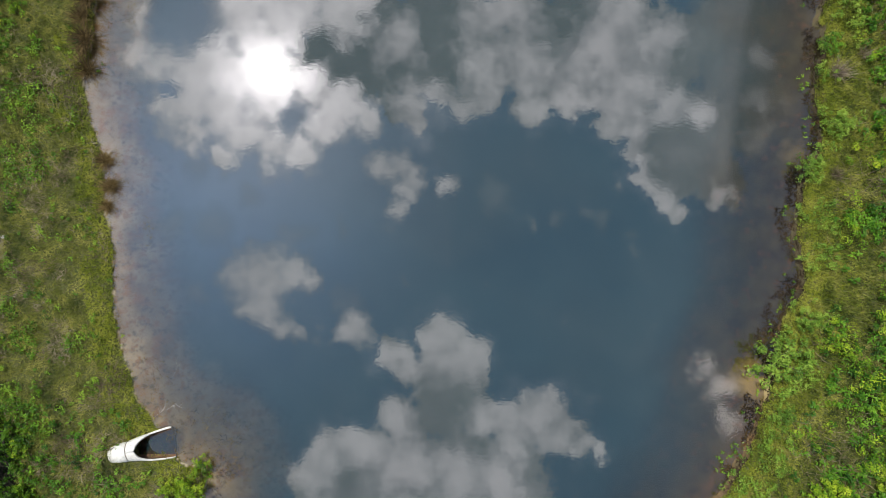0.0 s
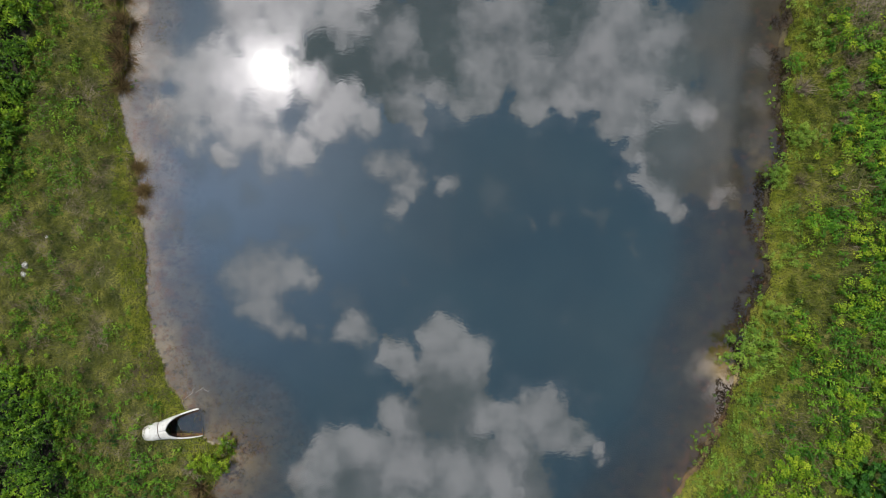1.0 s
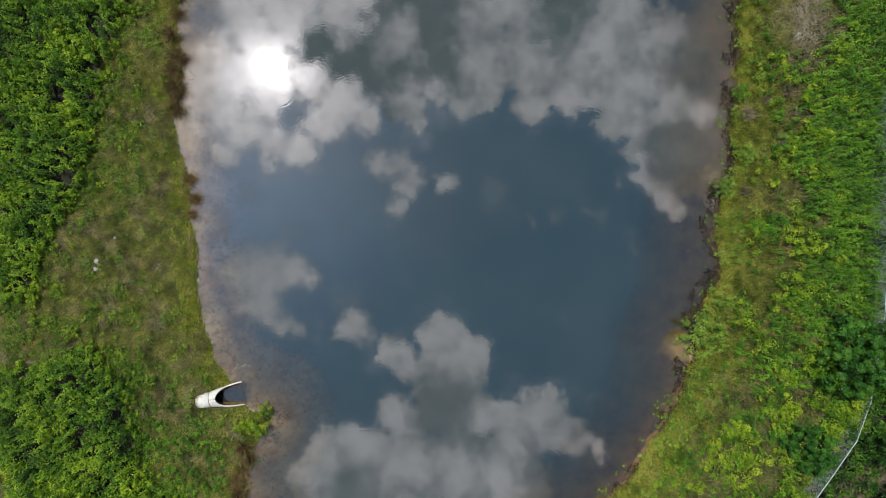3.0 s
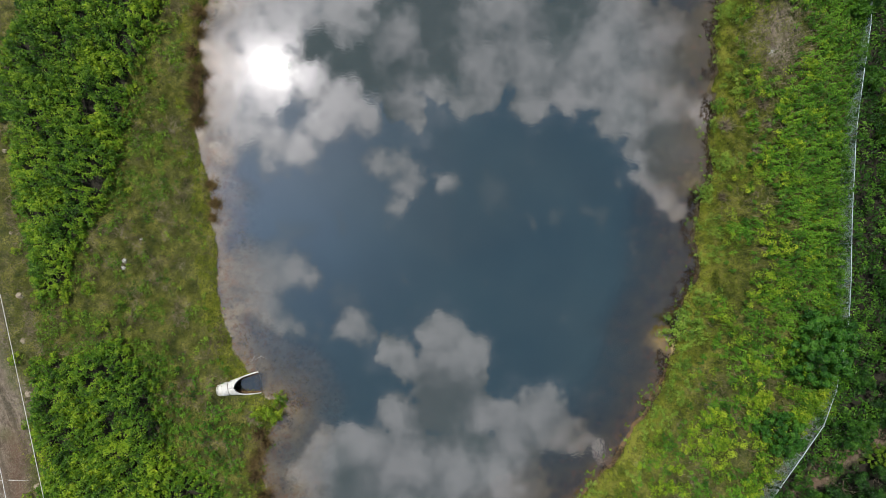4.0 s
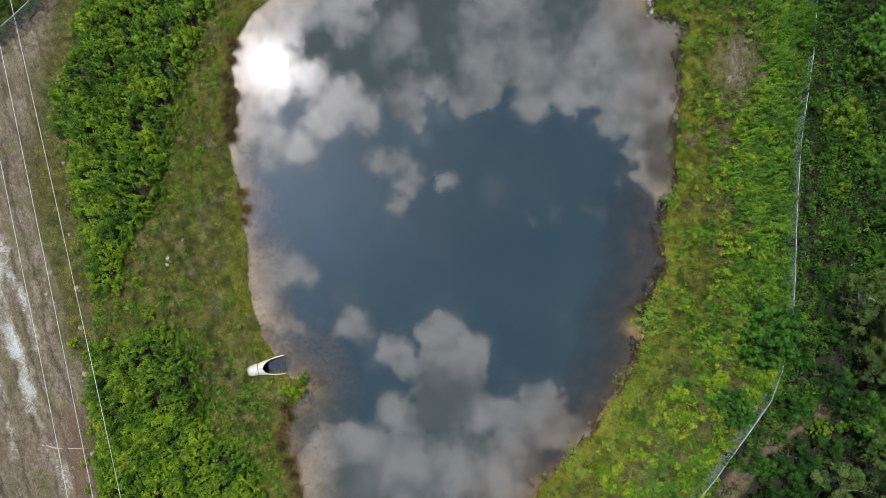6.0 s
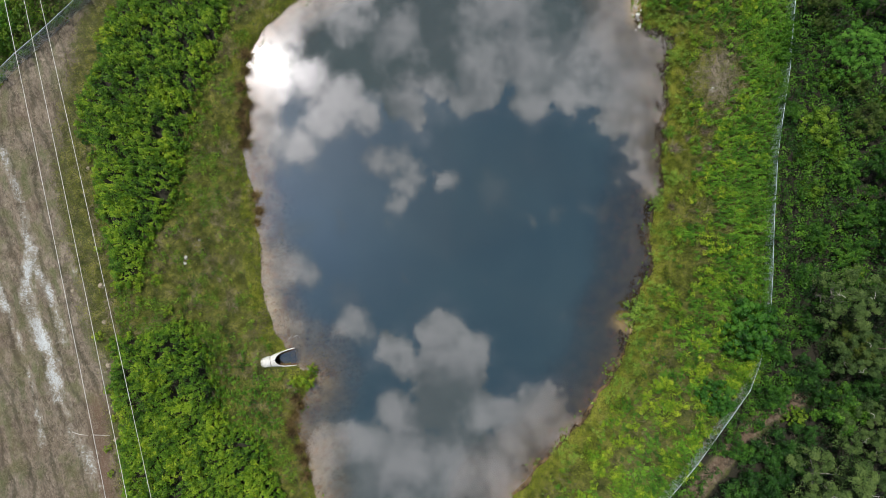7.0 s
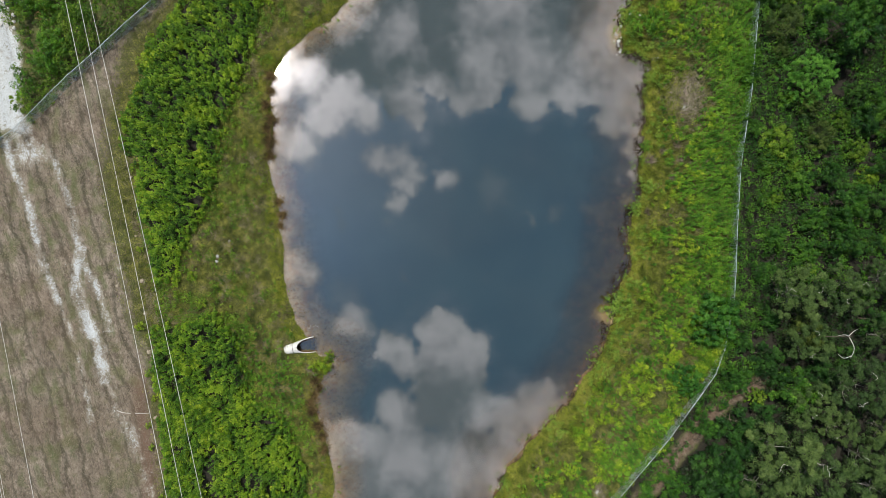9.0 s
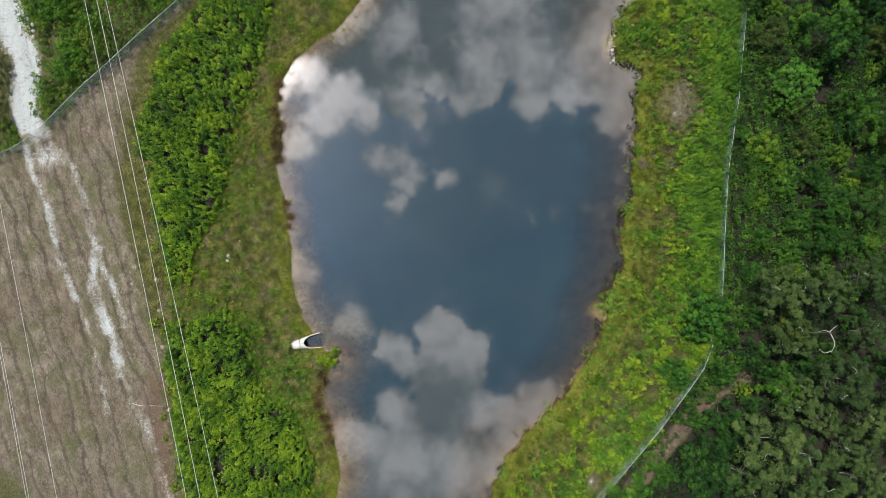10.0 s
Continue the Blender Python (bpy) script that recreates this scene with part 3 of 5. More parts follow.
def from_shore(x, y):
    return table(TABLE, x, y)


def side_of(line, x, y):
    """Metres east of a line that runs north to south."""
    p = np.array(line)
    p = p[np.argsort(p[:, 1])]
    return x - np.interp(y, p[:, 1], p[:, 0])


def east_of_fence(x, y):
    return side_of(FENCE_EAST, x, y)


def beyond_west_fence(x, y):
    p = np.array(FENCE_WEST)
    return y - np.interp(x, p[:, 0], p[:, 1], left=-1e3, right=1e3)


FURROW = np.array([math.cos(radians(17)), math.sin(radians(17))])


def field(x, y):
    return -side_of(FIELD_EDGE, x, y)


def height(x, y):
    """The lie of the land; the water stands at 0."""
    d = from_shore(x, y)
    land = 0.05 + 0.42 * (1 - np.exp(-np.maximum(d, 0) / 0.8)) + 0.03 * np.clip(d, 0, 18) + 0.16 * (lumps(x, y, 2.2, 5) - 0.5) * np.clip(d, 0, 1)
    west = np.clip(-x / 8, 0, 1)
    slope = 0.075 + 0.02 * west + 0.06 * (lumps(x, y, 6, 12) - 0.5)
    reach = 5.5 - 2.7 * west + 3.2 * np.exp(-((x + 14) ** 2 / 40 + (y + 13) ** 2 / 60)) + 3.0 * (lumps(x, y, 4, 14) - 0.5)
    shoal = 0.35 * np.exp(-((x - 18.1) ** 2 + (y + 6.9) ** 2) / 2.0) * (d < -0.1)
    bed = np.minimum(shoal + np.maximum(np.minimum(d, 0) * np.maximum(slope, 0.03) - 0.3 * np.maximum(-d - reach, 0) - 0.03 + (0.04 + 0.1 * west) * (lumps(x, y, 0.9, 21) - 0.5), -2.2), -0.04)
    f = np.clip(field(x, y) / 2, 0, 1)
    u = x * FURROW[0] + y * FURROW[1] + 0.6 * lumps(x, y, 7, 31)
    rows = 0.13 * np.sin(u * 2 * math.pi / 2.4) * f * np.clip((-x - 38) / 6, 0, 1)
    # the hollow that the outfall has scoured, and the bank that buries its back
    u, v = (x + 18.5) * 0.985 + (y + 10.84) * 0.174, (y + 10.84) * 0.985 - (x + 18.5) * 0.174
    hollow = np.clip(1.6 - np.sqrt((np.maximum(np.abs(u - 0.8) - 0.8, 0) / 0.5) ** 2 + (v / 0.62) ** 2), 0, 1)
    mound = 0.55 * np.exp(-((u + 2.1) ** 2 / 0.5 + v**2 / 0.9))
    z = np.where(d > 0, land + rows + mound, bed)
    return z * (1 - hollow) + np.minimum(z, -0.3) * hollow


def sheet(name, xs, ys, z, keep=None):
    """A grid of faces over xs and ys."""
    nx, ny = len(xs), len(ys)
    gx, gy = np.meshgrid(xs, ys)
    verts = np.stack([gx.ravel(), gy.ravel(), z.ravel()], 1)
    i = np.arange(nx * ny).reshape(ny, nx)
    faces = np.stack([i[:-1, :-1], i[:-1, 1:], i[1:, 1:], i[1:, :-1]], -1).reshape(-1, 4)
    if keep is not None:
        faces = faces[keep.ravel()[faces].any(1)]
        used = np.unique(faces)
        new_id = np.zeros(nx * ny, int)
        new_id[used] = np.arange(len(used))
        verts, faces = verts[used], new_id[faces]
    return raw_mesh(name, verts, faces, True), verts


def raw_mesh(name, verts, faces, smooth=False):
    me = bpy.data.meshes.new(name)
    faces = np.asarray(faces, np.int32)
    k = faces.shape[1]
    me.vertices.add(len(verts))
    me.vertices.foreach_set("co", np.asarray(verts, np.float32).ravel())
    me.loops.add(faces.size)
    me.loops.foreach_set("vertex_index", faces.ravel())
    me.polygons.add(len(faces))
    me.polygons.foreach_set("loop_start", np.arange(0, faces.size, k, dtype=np.int32))
    me.polygons.foreach_set("use_smooth", np.full(len(faces), smooth))
    me.update(calc_edges=True)
    return me


def stretch(a, b, step):
    far = np.array([12, 40, 100, 250, 600, 1200, 2400.0])
    return np.concatenate([a - far[::-1], np.arange(a, b + step / 2, step), b + far])


# ---- ground and water ----
north, south = np.array(THICKET_NORTH), np.array(THICKET_SOUTH)
tX, tY = np.meshgrid(TX, TY)


def ring_table(ring):
    line = np.vstack([ring, ring[:1]])
    d = from_line(tX, tY, line)
    return np.where(inside(tX, tY, ring), d, -d)


IN_NORTH, IN_SOUTH = ring_table(north), ring_table(south)


def in_thicket(x, y):
    """Metres inside the thickets of the west bank."""
    return np.maximum(table(IN_NORTH, x, y), table(IN_SOUTH, x, y)) + 1.6 * (lumps(x, y, 2.5, 41) - 0.5)


gxs = np.concatenate([stretch(-70, 66, 0.45)[:7], np.arange(-70, -25, 0.45), np.arange(-25, -13, 0.22), np.arange(-13, 3, 0.45), np.arange(3, 25, 0.22), np.arange(25, 66.1, 0.45), stretch(-70, 66, 0.45)[-7:]])
gys = stretch(-48, 52, 0.3)
GX, GY = np.meshgrid(gxs, gys)
ground_mesh, _v = sheet("ground", gxs, gys, height(GX, GY))
shore_d = from_shore(GX, GY)
soil = np.clip((field(GX, GY) - 2.0 - 2.5 * lumps(GX, GY, 3.0, 33)) / 2.5 + 0.5, 0, 1) * (beyond_west_fence(GX, GY) < 1)
soil = np.maximum(soil, 0.9 * np.exp(-((GX - 27.6) ** 2 / 7 + (GY - 19.5) ** 2 / 16) * 0.7))
PATH_EAST = [(22, -28.5), (24.6, -25.8), (25.6, -24.1), (28.3, -20.9), (30.5, -18.4), (32.6, -16.3), (36.5, -14.2)]
path_d = np.full(GX.shape, 1e3)
_e = (GX > 15) & (GX < 45) & (GY < -8)
path_d[_e] = from_line(GX[_e], GY[_e], PATH_EAST)
soil = np.maximum(soil, np.clip(1.35 - path_d / 1.1, 0, 1))
soil = np.maximum(soil, 0.95 * np.exp(-((GX - 17.3) ** 2 / 1.2 + (GY + 27.5) ** 2 / 3.5)))
soil = soil * (1 - np.exp(-((GX + 57) ** 2 / 20 + (GY + 30) ** 2 / 12)))
# where litter lies with shade painted into it: wood floor and thickets
shaded_litter = np.clip(path_d - 0.6, 0.42, 1) * np.maximum(np.clip((east_of_fence(GX, GY) + 0.5) / 1.5, 0, 1) * np.clip((64 - GX) / 5, 0, 1) * np.clip((44 - np.abs(GY)) / 5, 0, 1), 0.8 * np.clip(in_thicket(GX, GY), 0, 1))
# some of the same darkening among the weeds behind the outfall
shaded_litter = np.maximum(shaded_litter, 0.75 * np.exp(-(((GX + 21.3) / 3.6) ** 2 + ((GY + 15.5) / 6) ** 2)) * lumps(GX, GY, 1.2, 43))
sand = np.zeros_like(GX)
near = (GX < -30) & (GX > -70)
for line, wide, power in RUTS:
    d = np.full(GX.shape, 1e3)
    d[near] = from_line(GX[near], GY[near], rounded(line, 6, False))
    sand = np.maximum(sand, power * (0.4 + 1.05 * lumps(GX, GY, 1.8, 37, 2)) * np.exp(-(d / (0.85 * wide)) ** 2))
sand = np.maximum(sand, 0.75 * np.exp(-((GX + 51.5) ** 2 / 9 + (GY - 12.5) ** 2 / 5)))
d = np.full(GX.shape, 1e3)
d[near] = from_line(GX[near], GY[near], rounded(WHITE_ROAD, 6, False))
sand = np.maximum(sand, np.clip(1.75 - d / 1.5, 0, 1) * np.clip((GY - 13) / 3, 0, 1))
soil = soil - 0.55 * np.exp(-((GX * 0.93 + GY * 0.36 + 44.6) ** 2 / 1.6)) * np.clip(1 - ((GY + 1) / 13) ** 2, 0, 1) * lumps(GX, GY, 1.5, 39)
for px, py, pr in ((27.6, 18.2, 0.5), (24.2, 24.3, 0.55), (17.1, -27.6, 0.35), (-37.2, -3.0, 0.35), (-36.9, -6.9, 0.35), (-40.0, -1.5, 0.4)):
    sand = np.maximum(sand, 0.8 * np.exp(-((GX - px) ** 2 + (GY - py) ** 2) / pr**2))
south_east = np.clip((-GY - 8) / 3, 0, 1) * (GX > 0)
silt = np.clip(0.5 - (shore_d - 0.35 * (GX > 3) * (GY > -8) * lumps(GX, GY, 1.4, 28) - 0.5 * south_east * lumps(GX, GY, 1.6, 27)) / np.where(GX > 0, 0.25, 0.4), 0, 1)
cover = ground_mesh.color_attributes.new("cover", "FLOAT_COLOR", "POINT")
cover.data.foreach_set("color", np.stack([soil, sand, silt, np.ones_like(soil)], -1).astype(np.float32).ravel())
pale = np.maximum(np.clip(0.55 - GX / 12, 0, 1), 0.2 * south_east * (shore_d > -0.35))
rough_spot = 0.35 + 1.3 * lumps(GX, GY, 0.9, 131)
ochre = np.maximum(1.0 * np.exp(-((GX - 18.3) ** 2 + (GY + 6.8) ** 2) / 1.8), 0.6 * np.exp(-((GX - 20.7) ** 2 + (GY - 7.2) ** 2) / 0.8)) * rough_spot
ochre = np.maximum(ochre, 0.5 * np.exp(-((GX + 12.5) ** 2 / 9 + (GY + 16) ** 2 / 40)) * rough_spot)
ochre = np.maximum(ochre, 0.5 * np.exp(-((GX + 15.0) ** 2 / 6 + (GY + 9.8) ** 2 / 7)) * rough_spot)
ochre = np.maximum(ochre, 0.25 * south_east * np.exp(-((shore_d + 0.3) / 0.55) ** 2) * rough_spot)
ochre = np.maximum(ochre, 0.7 * np.exp(-((GX - 19.4) ** 2 / 1.2 + (GY - 27) ** 2 / 5)))
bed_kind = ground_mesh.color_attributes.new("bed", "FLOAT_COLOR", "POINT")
bed_kind.data.foreach_set("color", np.stack([pale, shaded_litter, ochre, np.ones_like(soil)], -1).astype(np.float32).ravel())
rust = np.maximum(np.exp(-(side_of([(-37.6, -14), (-37.2, -18), (-36.3, -24), (-35.2, -32)], GX, GY) / 1.1) ** 2) * np.clip((-GY - 13) / 3, 0, 1), 0.25 * np.clip(lumps(GX, GY, 5, 29) * 6 - 3.2, 0, 1))
rust = np.maximum(rust, 0.8 * soil * np.clip((GX - 19) / 2, 0, 1) * (GY < 0))
rust = np.maximum(rust * (shore_d > 1), np.clip((-GY - 6) / 3, 0, 1) * (GX > 0) * np.exp(-((shore_d + 0.25) / 0.7) ** 2))
red = ground_mesh.attributes.new("rust", "FLOAT", "POINT")
red.data.foreach_set("value", rust.astype(np.float32).ravel())
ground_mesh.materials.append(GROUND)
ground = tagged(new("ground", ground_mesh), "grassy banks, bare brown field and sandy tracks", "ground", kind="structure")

wxs, wys = np.arange(-30, 30.1, 0.5), np.arange(-46, 48.1, 0.5)
WX, WY = np.meshgrid(wxs, wys)
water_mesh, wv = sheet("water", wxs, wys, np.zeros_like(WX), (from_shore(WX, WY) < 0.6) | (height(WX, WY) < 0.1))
deep = water_mesh.attributes.new("depth", "FLOAT", "POINT")
deep.data.foreach_set("value", np.maximum(-height(wv[:, 0], wv[:, 1]), 0).astype(np.float32))
tea = water_mesh.attributes.new("tannin", "FLOAT", "POINT")
tea.data.foreach_set("value", (np.clip((from_shore(wv[:, 0], wv[:, 1]) + 6.0 + 3 * (lumps(wv[:, 0], wv[:, 1], 3, 17) - 0.5)) / 6.5, 0, 1) * np.clip(wv[:, 0] / 5, 0, 1)).astype(np.float32))
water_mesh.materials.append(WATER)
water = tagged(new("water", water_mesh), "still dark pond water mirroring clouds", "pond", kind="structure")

# ---- makers of leaves, blades and stems ----


def unit(a):
    return a / np.maximum(np.linalg.norm(a, axis=1, keepdims=True), 1e-9)


def leaves(base, way, length, width, fold=0.25, tone=None, facing=None):
    """Folded, pointed leaves: a kite of two triangles each."""
    tone = rng.random(len(base)) if tone is None else tone
    way = unit(way)
    facing = np.array([0.0, 0.0, 1.0]) + 0.3 * rng.normal(size=way.shape) if facing is None else facing
    side = unit(np.cross(way, facing))
    up = np.cross(side, way)
    l, w = np.reshape(length, (-1, 1)) * np.ones((len(base), 1)), np.reshape(width, (-1, 1)) * np.ones((len(base), 1))
    mid = base + way * l * 0.45
    v = np.stack([base, mid + side * w * 0.5 + up * w * fold, base + way * l - up * l * 0.12, mid - side * w * 0.5 + up * w * fold], 1)
    return v.reshape(-1, 3), np.arange(len(base) * 4).reshape(-1, 4), tone


def sprigs(tips, count, length, width, lift=(-0.1, 0.7)):
    """Whorls of leaves round each tip."""
    m = len(tips)
    base = np.repeat(tips, count, 0) + rng.normal(size=(m * count, 3)) * np.array([0.25, 0.25, 0.3]) * length
    a = rng.random(m * count) * 2 * math.pi
    rise = rng.uniform(*lift, m * count)
    way = np.stack([np.cos(a), np.sin(a), rise], 1)
    s = rng.uniform(0.65, 1.25, m * count)
    tone = 0.6 * np.repeat(rng.random(m), count) + 0.4 * rng.random(m * count)
    return leaves(base, way, length * s, width * s, 0.25, tone)


def puffs(c, r, per, leaf, width=0.5, squash=0.8, blend=0.5, ruffle=0.34):
    """Rounded tufts: leaves over the upper side of each, facing outwards."""
    n = len(c) * per
    out = unit(rng.normal(size=(n, 3)) + np.array([0, 0, 0.8]))
    off = out * (np.repeat(r, per) * rng.uniform(0.7, 1.08, n))[:, None] * np.array([1, 1, squash])
    facing = out + ruffle * rng.normal(size=(n, 3))
    way = unit(np.cross(facing, rng.normal(size=(n, 3)))) + 0.25 * out
    tone = blend * np.repeat(rng.random(len(c)), per) + (1 - blend) * rng.random(n)
    l = leaf * rng.uniform(0.65, 1.25, n)
    return leaves(np.repeat(c, per, 0) + off - way * leaf * 0.4, way, l, l * width, 0.15, tone, facing)


def spires(base, high, r, per, leaf, width=0.4, blend=0.7):
    """Upright leafy stalks: leaves all the way up each, shorter towards the tip."""
    n = len(base) * per
    u = np.tile((np.arange(per) + 0.5) / per, len(base)) ** 0.75
    a = rng.random(n) * 2 * math.pi
    lean = np.repeat(rng.normal(size=(len(base), 2)) * 0.12, per, 0)
    hi, wide = np.repeat(high, per), np.repeat(r, per) * (1.15 - 0.8 * u)
    out = np.stack([np.cos(a), np.sin(a), np.full(n, 0.35)], 1)
    at = np.repeat(base, per, 0) + np.stack([lean[:, 0] * hi * u, lean[:, 1] * hi * u, hi * u], 1) + out * (0.25 * wide)[:, None]
    l = leaf * rng.uniform(0.7, 1.2, n) * (1.15 - 0.45 * u)
    tone = blend * np.repeat(rng.random(len(base)), per) + (1 - blend) * rng.random(n)
    return leaves(at, out + 0.25 * rng.normal(size=(n, 3)), l, l * width, 0.2, tone)


def spots(box, gap):
    """Places about one gap apart."""
    x0, y0, x1, y1 = box
    x, y = np.meshgrid(np.arange(x0, x1, gap), np.arange(y0, y1, gap))
    return (x + rng.uniform(-0.45, 0.45, x.shape) * gap).ravel(), (y + rng.uniform(-0.45, 0.45, y.shape) * gap).ravel()


def blades(base, length, width, lean=0.7):
    """Narrow blades that lean out: one long triangle each."""
    m = len(base)
    a = rng.random(m) * 2 * math.pi
    out = np.stack([np.cos(a), np.sin(a), np.zeros(m)], 1)
    side = np.stack([-np.sin(a), np.cos(a), np.zeros(m)], 1)
    l = (length * rng.uniform(0.5, 1.3, m))[:, None]
    tip = base + l * (out * lean * rng.uniform(0.3, 1.3, m)[:, None] + np.array([0, 0, 0.8]))
    v = np.stack([base - side * width / 2, base + side * width / 2, tip], 1)
    tone = 0.4 * rng.random(m) + 0.6 * np.clip(lumps(base[:, 0], base[:, 1], 0.5, 87, 2) * 1.8 - 0.4, 0, 1)
    return v.reshape(-1, 3), np.arange(m * 3).reshape(-1, 3), tone


def join_raw(sets):
    vs, fs, k = [], [], 0
    for v, f, *_ in sets:
        vs.append(v), fs.append(f + k)
        k += len(v)
    tone = [np.concatenate([t[0] for *_, t in ((q[0], q[2:]) for q in sets)])] if len(sets[0]) > 2 else []
    return (np.concatenate(vs), np.concatenate(fs), *tone)


def thing(name, raw, mat, parent=None, smooth=False):
    """One mesh object out of raw vertices, faces and, for leaves, each one's tone."""
    me = raw_mesh(name, raw[0], raw[1], smooth)
    if len(raw) > 2:
        me.attributes.new("tone", "FLOAT", "FACE").data.foreach_set("value", np.asarray(raw[2], np.float32))
    me.materials.append(mat)
    ob = new(name, me)
    ob.parent = parent
    return ob


def part(name, bm, mat, parent, label=""):
    me = bpy.data.meshes.new(name)
    bm.to_mesh(me)
    bm.free()
    me.materials.append(mat)
    ob = new(name, me)
    ob.parent = parent
    return tagged(ob, label)


def tube(points, radii, sides=7):
    """A tapering round stem through the points."""
    p = np.array(points, float)
    r = np.interp(np.linspace(0, 1, len(p)), np.linspace(0, 1, len(radii)), radii)
    t = unit(np.gradient(p, axis=0))
    ref = np.where(np.abs(t[:, 2:3]) > 0.9, np.array([[1.0, 0, 0]]), np.array([[0, 0, 1.0]]))
    a = unit(np.cross(t, ref))
    b = np.cross(t, a)
    w = np.arange(sides) * 2 * math.pi / sides
    v = p[:, None] + r[:, None, None] * (np.cos(w)[None, :, None] * a[:, None] + np.sin(w)[None, :, None] * b[:, None])
    i = np.arange(len(p) * sides).reshape(len(p), sides)
    f = np.stack([i[:-1], np.roll(i[:-1], -1, 1), np.roll(i[1:], -1, 1), i[1:]], -1).reshape(-1, 4)
    return v.reshape(-1, 3), f


def scatter(box, per_m2):
    x0, y0, x1, y1 = box
    m = int((x1 - x0) * (y1 - y0) * per_m2)
    return rng.uniform(x0, x1, m), rng.uniform(y0, y1, m)


def on_ground(x, y, up=0.0):
    return np.stack([x, y, height(x, y) + up], 1)


# ---- vegetation that nobody could count ----
def in_east_scrub(x, y):
    return np.minimum(from_shore(x, y) - 1.5, 0.5 - east_of_fence(x, y)) * (x > 2)


def bare_patch(x, y):
    return np.exp(-((x - 27.6) ** 2 / 7 + (y - 19.5) ** 2 / 16)) + np.exp(-((x - 17.3) ** 2 / 1.2 + (y + 27.5) ** 2 / 3)) + 0.8 * np.exp(-((x - 24.5) ** 2 / 0.8 + (y + 16.5) ** 2 / 3))


def grow_thicket():
    x, y = spots((-44, -36, -15, 36), 0.4)
    k = in_thicket(x, y)
    keep = (k > 0) & (rng.random(len(x)) < lumps(x, y, 1.3, 44) * 3.4 - 0.55)
    x, y, k = x[keep], y[keep], k[keep]
    top = (0.25 + 0.75 * np.clip(k, 0, 1.2) / 1.2) * (0.3 + 1.5 * lumps(x, y, 1.4, 47) + 0.5 * rng.random(len(x)))
    stalks = spires(on_ground(x, y, 0.05), top + 0.25, rng.uniform(0.2, 0.34, len(x)), 26, 0.26, 0.5)
    x, y, top = x[::3] + 0.15, y[::3] - 0.1, top[::3]
    tufts = puffs(on_ground(x, y, top * rng.uniform(0.75, 1.1, len(x))), rng.uniform(0.2, 0.42, len(x)), 34, 0.17, 0.55, 0.8, 0.5)
    x, y = spots((-44, -36, -15, 36), 0.6)
    k = in_thicket(x, y)
    keep = (k < 0) & (k > -5) & (field(x, y) < -0.3) & (from_shore(x, y) > 1.5) & (rng.random(len(x)) < 0.95 * np.exp(k / 1.5) * np.clip(lumps(x, y, 2.0, 48) * 3 - 0.8, 0, 1))
    x, y = x[keep], y[keep]
    stray = puffs(on_ground(x, y, 0.1 + 0.4 * rng.random(len(x))), rng.uniform(0.16, 0.38, len(x)), 30, 0.15, 0.5, 0.8)
    tagged(thing("shrub_thicket", join_raw([stalks, tufts, stray]), THICKET), "dense dark green shrub thicket on the west bank", "shrubs", kind="stuff")
    # weedy green ground between the outfall and the southern thicket
    x, y = spots((-26, -34, -15.5, -8), 0.34)
    away = np.hypot((x + 21.5) / 4.5, (y + 15) / 7.5)
    keep = (from_shore(x, y) > 0.9) & (in_thicket(x, y) < 0.2) & (np.hypot(x + 18.6, y + 10.9) > 1.5) & (rng.random(len(x)) < (1.25 - away) * np.clip(lumps(x, y, 1.1, 161) * 3 - 0.8, 0.1, 1))
    x, y = x[keep], y[keep]
    weeds = spires(on_ground(x, y), 0.2 + 0.4 * rng.random(len(x)), rng.uniform(0.14, 0.26, len(x)), 13, 0.2, 0.45)
    tagged(thing("bank_weeds", weeds, SCRUB), "leafy dark weeds on the bank behind the outfall", "weeds", kind="stuff")


